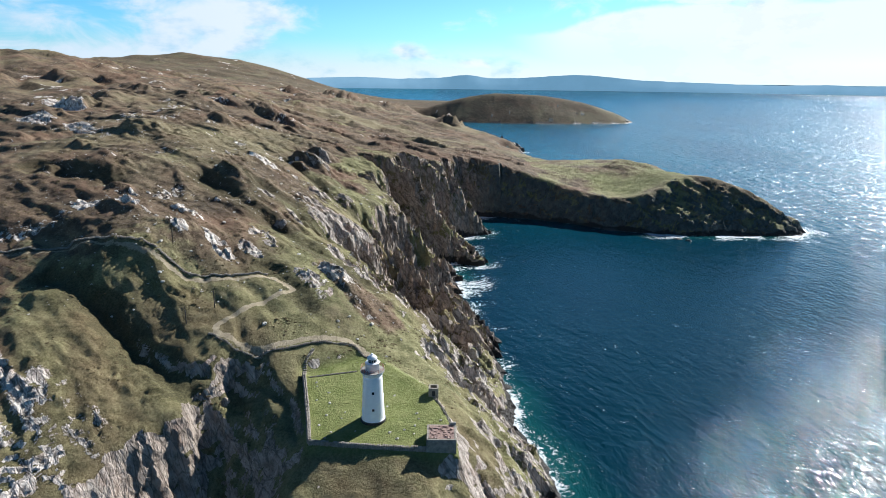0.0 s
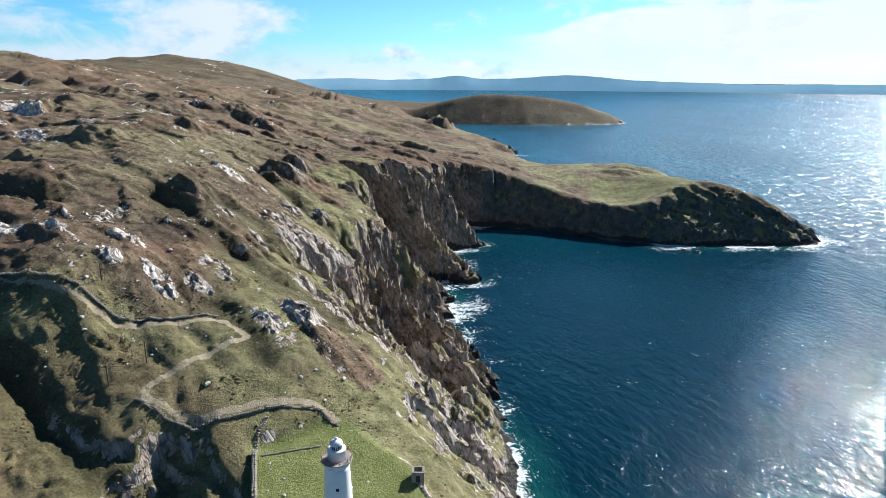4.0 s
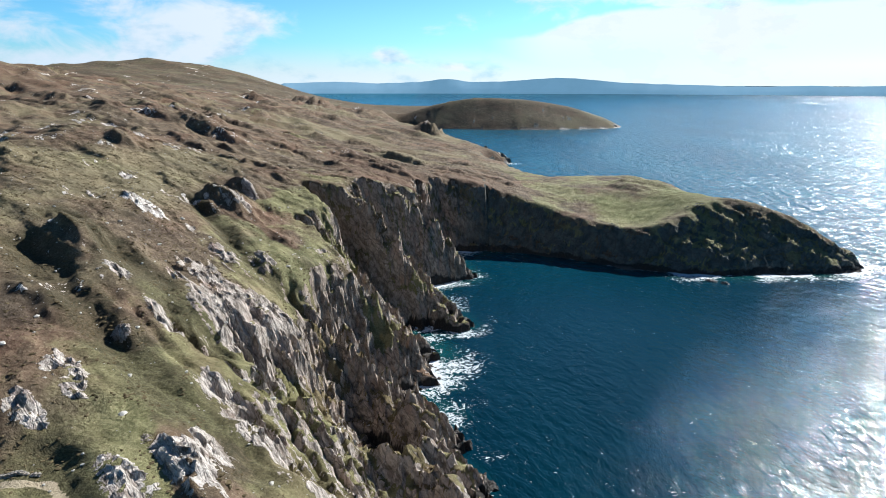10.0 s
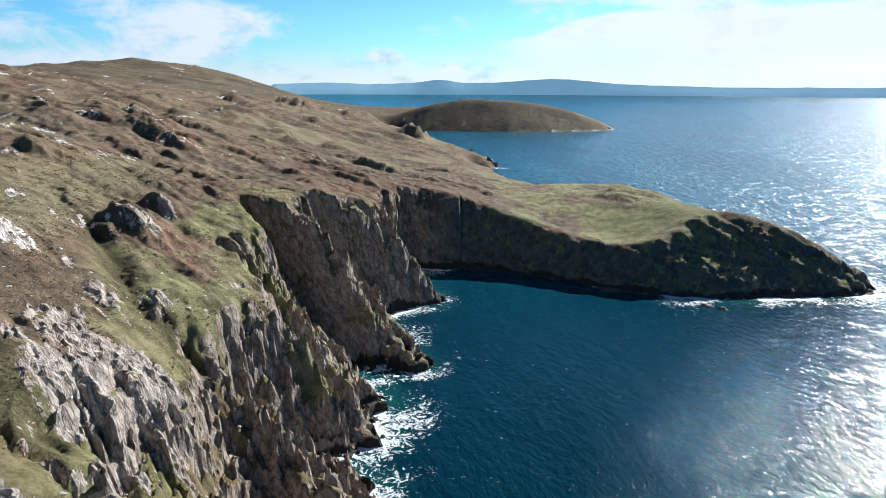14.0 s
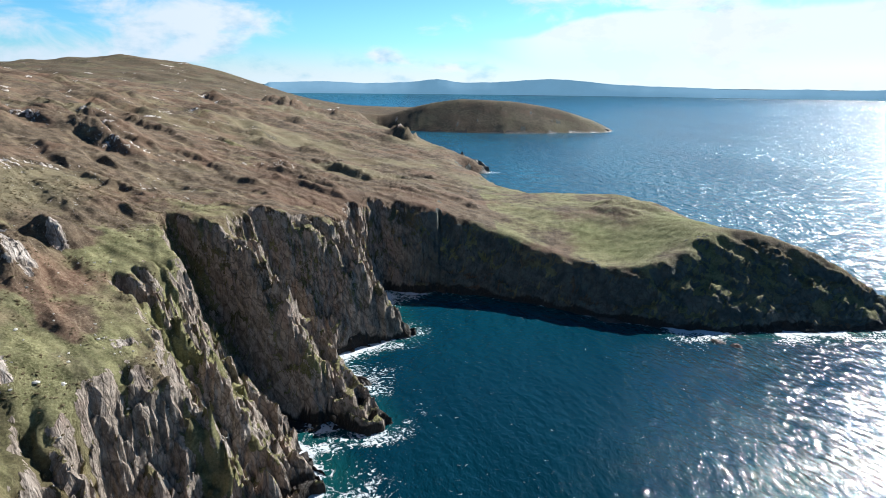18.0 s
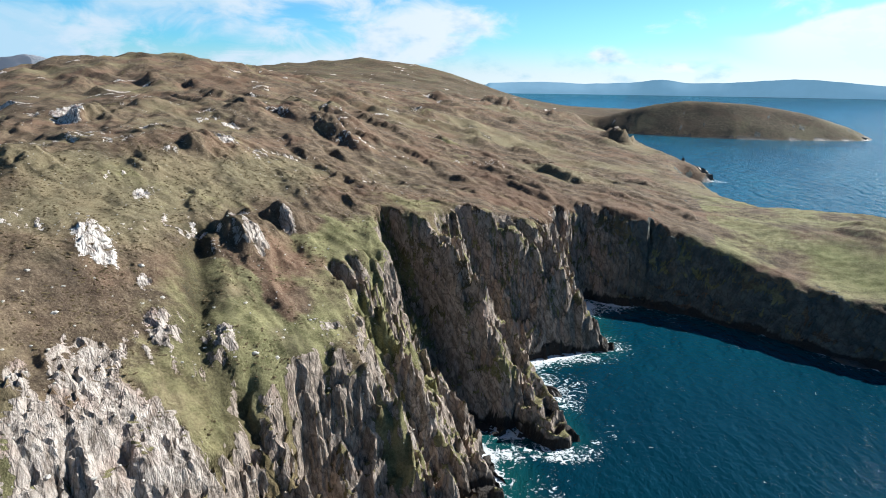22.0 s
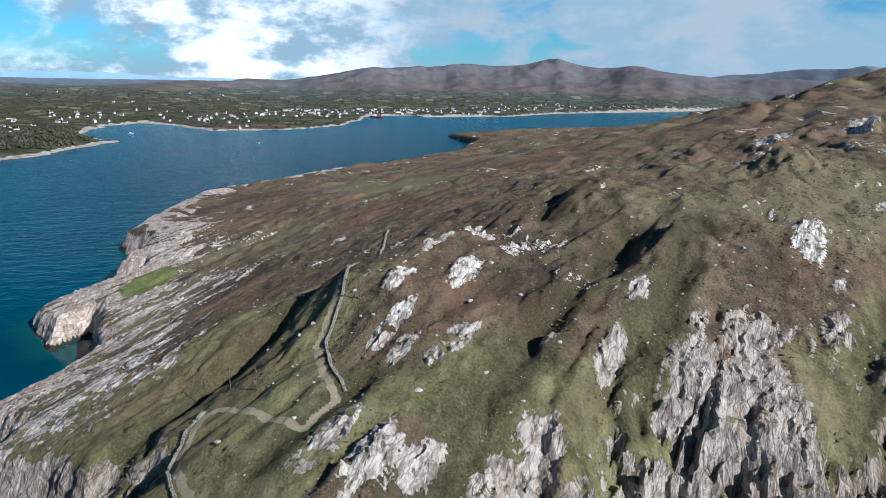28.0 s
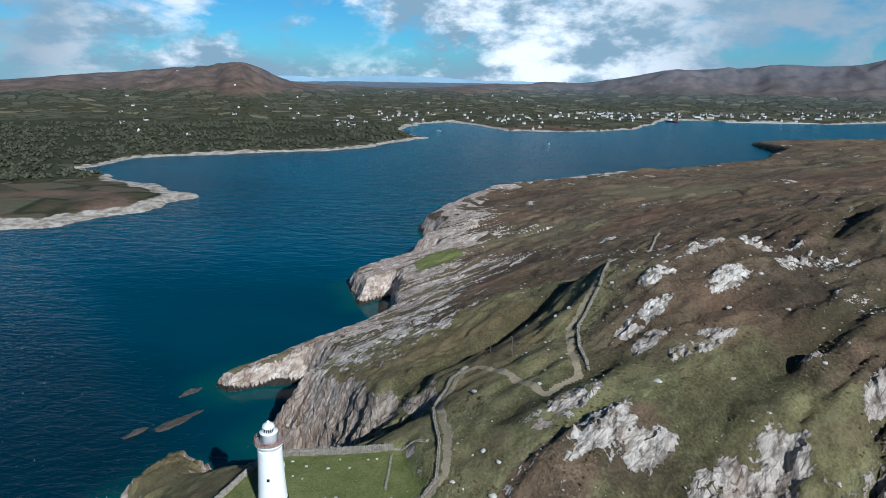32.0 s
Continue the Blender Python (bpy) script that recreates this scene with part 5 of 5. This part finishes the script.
many = [(x, y, z - 0.05, (0.3 + 0.6 * random.random() ** 2, 0.3 + 0.5 * random.random() ** 2, 0.14 + 0.24 * random.random()), random.uniform(0, 6.3)) for x, y, z in zip(xs[ok], ys[ok], zs[ok])][:11000]
joined_stones("heather_tussocks", many, HEATHER, "low brown heather and dry grass tussocks", "heather")


def sea_rock(x, y, size, mat, label, seed, turn=-31):
    bm = stone_mesh(seed, 0.75, 4)
    for v in bm.verts:
        v.co += v.co.normalized() * 0.16 * noise.fractal(v.co * 3.0 + Vector((seed, 0, 0)), 0.8, 2.2, 5)
        v.co.z *= 1 + 0.5 * abs(noise.noise(Vector((v.co.x * 0.8, v.co.y * 5.0, seed))))
    ob = part("sea_rock", bm, mat)
    ob.matrix_basis = pose(x, y, -size[2] * 0.25, 0, 0, turn) @ Matrix.Diagonal((*size, 1))
    return tagged(ob, label, "rock", "rocks in the surf")


sea_rock(8, 505, (9, 4.5, 5), DARKROCK, "dark jagged rock washed by surf below the cliff", 61)
sea_rock(20, 494, (5, 3, 3), DARKROCK, "small dark rock in the surf", 62)
sea_rock(157, 570, (9, 3, 2.6), DARKROCK, "low dark rock off the headland", 63)
sea_rock(207, 538, (4, 2.4, 2.0), DARKROCK, "small dark rock in white water off the headland", 64)
sea_rock(214, 532, (3, 2, 1.6), DARKROCK, "small dark rock in white water off the headland", 65)
sea_rock(-96, 70, (11, 2.6, 2.2), DARKROCK, "long low skerry ridge just above the water", 66, -20)
sea_rock(-116, 58, (5, 1.6, 1.4), DARKROCK, "low skerry awash in the swell", 67, -20)
sea_rock(-82, 60, (5, 1.6, 1.4), DARKROCK, "low skerry awash in the swell", 68, -20)
sea_rock(140, 1228, (22, 13, 26), DARKROCK, "dark rock stack standing off the cape", 69, 20)
sea_rock(115, 1246, (20, 14, 30), DARKROCK, "dark broken cliff block at the end of the cape", 70, 40)
sea_rock(566, 2124, (52, 24, 22), DARKROCK, "dark low islet off the tip of the hilly point", 71, 0)


# ---- town, farms and woods on the mainland ----
ROOF = plain("slate_roof", (0.13, 0.13, 0.14), 0.7, vary=0.25)
SAND = plain("quay_concrete", (0.50, 0.47, 0.43), 0.85, vary=0.2)
DASH = plain("dashed_wall", (0.58, 0.57, 0.54), 0.8, vary=0.2)
RED = plain("red_hull", (0.45, 0.06, 0.05), 0.5, vary=0.15)


def far_pose(x, y, z, turn=0.0):
    """A pose on the far country, drawn in as the ground is."""
    p = np.array([[x, y, z]], float)
    q = drawn_in(p)[0]
    k = np.linalg.norm(q - EYE_AT) / np.linalg.norm(p[0] - EYE_AT)
    return pose(*q, 0, 0, turn) @ Matrix.Diagonal((k, k, k, 1))


def house(long, deep, tall, pitch, label):
    ob = new("house")
    w, d = long / 2, deep / 2
    bm = box(bmesh.new(), (-w, -d, -1.0), (w, d, tall))
    for s in (-1, 1):
        a, b, c = (bm.verts.new((s * w, -d, tall)), bm.verts.new((s * w, d, tall)), bm.verts.new((s * w, 0, tall + pitch)))
        bm.faces.new((a, b, c))
    part("wall", bm, DASH, ob)
    for s in (-1, 1):
        bm = bmesh.new()
        q = [bm.verts.new(v) for v in ((-w - 0.3, s * (d + 0.4), tall - 0.15), (w + 0.3, s * (d + 0.4), tall - 0.15), (w + 0.3, 0, tall + pitch + 0.1), (-w - 0.3, 0, tall + pitch + 0.1))]
        f = bm.faces.new(q)
        bmesh.ops.solidify(bm, geom=[f], thickness=0.2)
        part("roof", bm, ROOF, ob)
    part("chimney", box(bmesh.new(), (w - 1.1, -0.45, tall), (w - 0.2, 0.45, tall + pitch + 1.2)), WHITE, ob)
    for i in range(int(long // 3)):
        x = -w + 1.6 + i * 3.0
        part("window", box(bmesh.new(), (x - 0.5, -d - 0.05, tall - 2.0), (x + 0.5, -d + 0.02, tall - 0.8)), GLASS, ob)
    return tagged(ob, label, "house", "houses of the harbour town")


models = [house(13, 7, 3.4, 2.8, "white gabled house with a slate roof"), house(10, 7, 5.8, 2.8, "white two-storey house with a slate roof"), house(24, 12, 6.5, 2.5, "large pale harbour building with a low roof")]
rnd = random.Random(21)
places = []


def settle(count, bearings, ranges, inland, kinds):
    tries = 0
    while count and tries < 6000:
        tries += 1
        b, r = rnd.uniform(*bearings), rnd.uniform(*ranges)
        x, y = EYE_AT[0] + r * math.sin(radians(b)), EYE_AT[1] + r * math.cos(radians(b))
        z, d, *_ = (float(v[0]) for v in mainland_height(np.array([x]), np.array([y])))
        if inland[0] < d < inland[1] and all((x - p[0]) ** 2 + (y - p[1]) ** 2 > 24 ** 2 for p in places):
            places.append((x, y, z, rnd.choice(kinds), rnd.uniform(0, 360)))
            count -= 1


settle(95, (-98, -76), (2350, 3300), (15, 420), (0, 1, 1, 2))
settle(45, (-76, -56), (2700, 3800), (15, 500), (0, 1))
settle(55, (-116, -97), (1750, 2700), (15, 420), (0, 0, 1))
settle(20, (-135, -97), (2500, 4200), (200, 3000), (0, 0, 1))
settle(14, (-135, -112), (1300, 2400), (250, 1500), (0,))
for i, (x, y, z, k, turn) in enumerate(places):
    if i < 3:
        models[k if i else 0].matrix_basis = far_pose(x, y, z, turn)
for i, (x, y, z, k, turn) in enumerate(places):
    m = far_pose(x, y, z, turn)
    c = copy_thing(models[k], Matrix.Identity(4))
    c.matrix_basis = m
for k, (x, y, z, _, turn) in enumerate([(-2700, 340, 6, 0, 40), (-2760, 420, 8, 0, 130), (-2690, 480, 4, 0, 75)]):
    zz = float(mainland_height(np.array([float(x)]), np.array([float(y)]))[0][0])
    models[k].matrix_basis = far_pose(x, y, zz, turn)

quay = part("quay_wall", box(bmesh.new(), (-170, -9, -2), (170, 9, 3.2), None, 0.4), SAND)
quay.matrix_basis = far_pose(-2590, 690, 0, 99)
tagged(quay, "long pale concrete quay along the harbour", "quay", kind="structure")


def trawler(x, y, turn, size):
    ob = new("fishing_boat")
    bm = bmesh.new()
    rows = [(-1.0, 0.75, 0.0), (-0.5, 1.0, 0.0), (0.2, 1.0, 0.05), (0.7, 0.65, 0.2), (1.0, 0.04, 0.35)]
    rings = []
    for t, wid, lift in rows:
        rings.append([bm.verts.new((t * 12, s * wid * w, z + lift * 2)) for s, w, z in ((-1, 3.2, 2.2), (-1, 2.4, 0.4), (-1, 0.3, -0.8), (1, 0.3, -0.8), (1, 2.4, 0.4), (1, 3.2, 2.2))])
    for a, b in zip(rings, rings[1:]):
        for i in range(6):
            bm.faces.new((a[i], a[(i + 1) % 6], b[(i + 1) % 6], b[i]))
    bm.faces.new(rings[0])
    part("hull", bm, RED if size > 1 else WHITE, ob)
    part("wheelhouse", box(bmesh.new(), (-7, -2.0, 2.0), (-1.5, 2.0, 5.2), None, 0.2), WHITE, ob)
    part("mast", rod(bmesh.new(), (-4, 0, 5), (-4, 0, 9.5), 0.15), WHITE, ob)
    part("derrick", rod(bmesh.new(), (3, 0, 2), (6.5, 0, 6.5), 0.14), WHITE, ob)
    ob.matrix_basis = far_pose(x, y, 0.2, turn) @ Matrix.Diagonal((size, size, size, 1))
    return ob


tagged(trawler(-2465, 330, 60, 2.2), "red-hulled trawler with a white wheelhouse at the quay", "boat")
tagged(trawler(-1360, 32, 20, 0.55), "small white boat lying in the sound", "boat")
tagged(trawler(-1640, -320, 70, 0.6), "small white boat moored near the shore", "boat")

# ---- woods ----
LEAF = plain("woodland_leaf", (0.068, 0.070, 0.047), 0.9, vary=0.5, scale=0.05, bump=0.9, spec=0.1)


def clump_forms(count):
    forms = []
    for k in range(count):
        r = random.Random(300 + k)
        bm = bmesh.new()
        for lobe in range(5):
            made = bmesh.ops.create_icosphere(bm, subdivisions=1, radius=r.uniform(0.32, 0.6))
            shift = Vector((r.uniform(-0.6, 0.6), r.uniform(-0.6, 0.6), r.uniform(0.35, 1.15)))
            for v in made["verts"]:
                v.co = v.co * (1 + 0.45 * noise.noise(v.co * 4 + shift * 9)) + shift
        bmesh.ops.triangulate(bm, faces=bm.faces)
        bm.verts.index_update()
        forms.append((np.array([v.co for v in bm.verts]), np.array([[v.index for v in f.verts] for f in bm.faces])))
        bm.free()
    return forms


def woodland(name, label, count, bearings, ranges, test):
    b = np.random.uniform(*bearings, count)
    r = np.sqrt(np.random.uniform(ranges[0] ** 2, ranges[1] ** 2, count))
    x, y = EYE_AT[0] + r * np.sin(np.radians(b)), EYE_AT[1] + r * np.cos(np.radians(b))
    z, d, r, b, rise = mainland_height(x, y)
    ok = test(x, y, d, rise) & (np.hypot(x + 420, y + 340) > 185)
    forms = clump_forms(6)
    pts, tris, base = [], [], 0
    for i, (px, py, pz) in enumerate(zip(x[ok], y[ok], z[ok])):
        v, f = forms[i % 6]
        s = np.random.uniform(2.6, 5.2)
        a = np.random.uniform(0, 6.28)
        c, sn = math.cos(a), math.sin(a)
        pts.append(np.stack([px + s * 1.25 * (v[:, 0] * c - v[:, 1] * sn), py + s * 1.25 * (v[:, 0] * sn + v[:, 1] * c), pz - 0.6 + s * v[:, 2]], 1))
        tris.append(f + base)
        base += len(v)
    ob = mesh_of(name, drawn_in(np.concatenate(pts)), np.concatenate(tris), LEAF, {}, True)
    return tagged(ob, label, "woodland", kind="stuff")


woodland("woodland_shore", "dense low woodland along the mainland shore", 9000, (-168, -104), (560, 1900), lambda x, y, d, rise: (d > 12) & (fbm(x / 120, y / 120, 3) > -0.35))
woodland("woodland_hedges", "hedges and tree clumps among the fields", 6000, (-135, -60), (1700, 4200), lambda x, y, d, rise: (d > 25) & (rise < 40) & (fbm(x / 70, y / 70, 3) > 0.05))
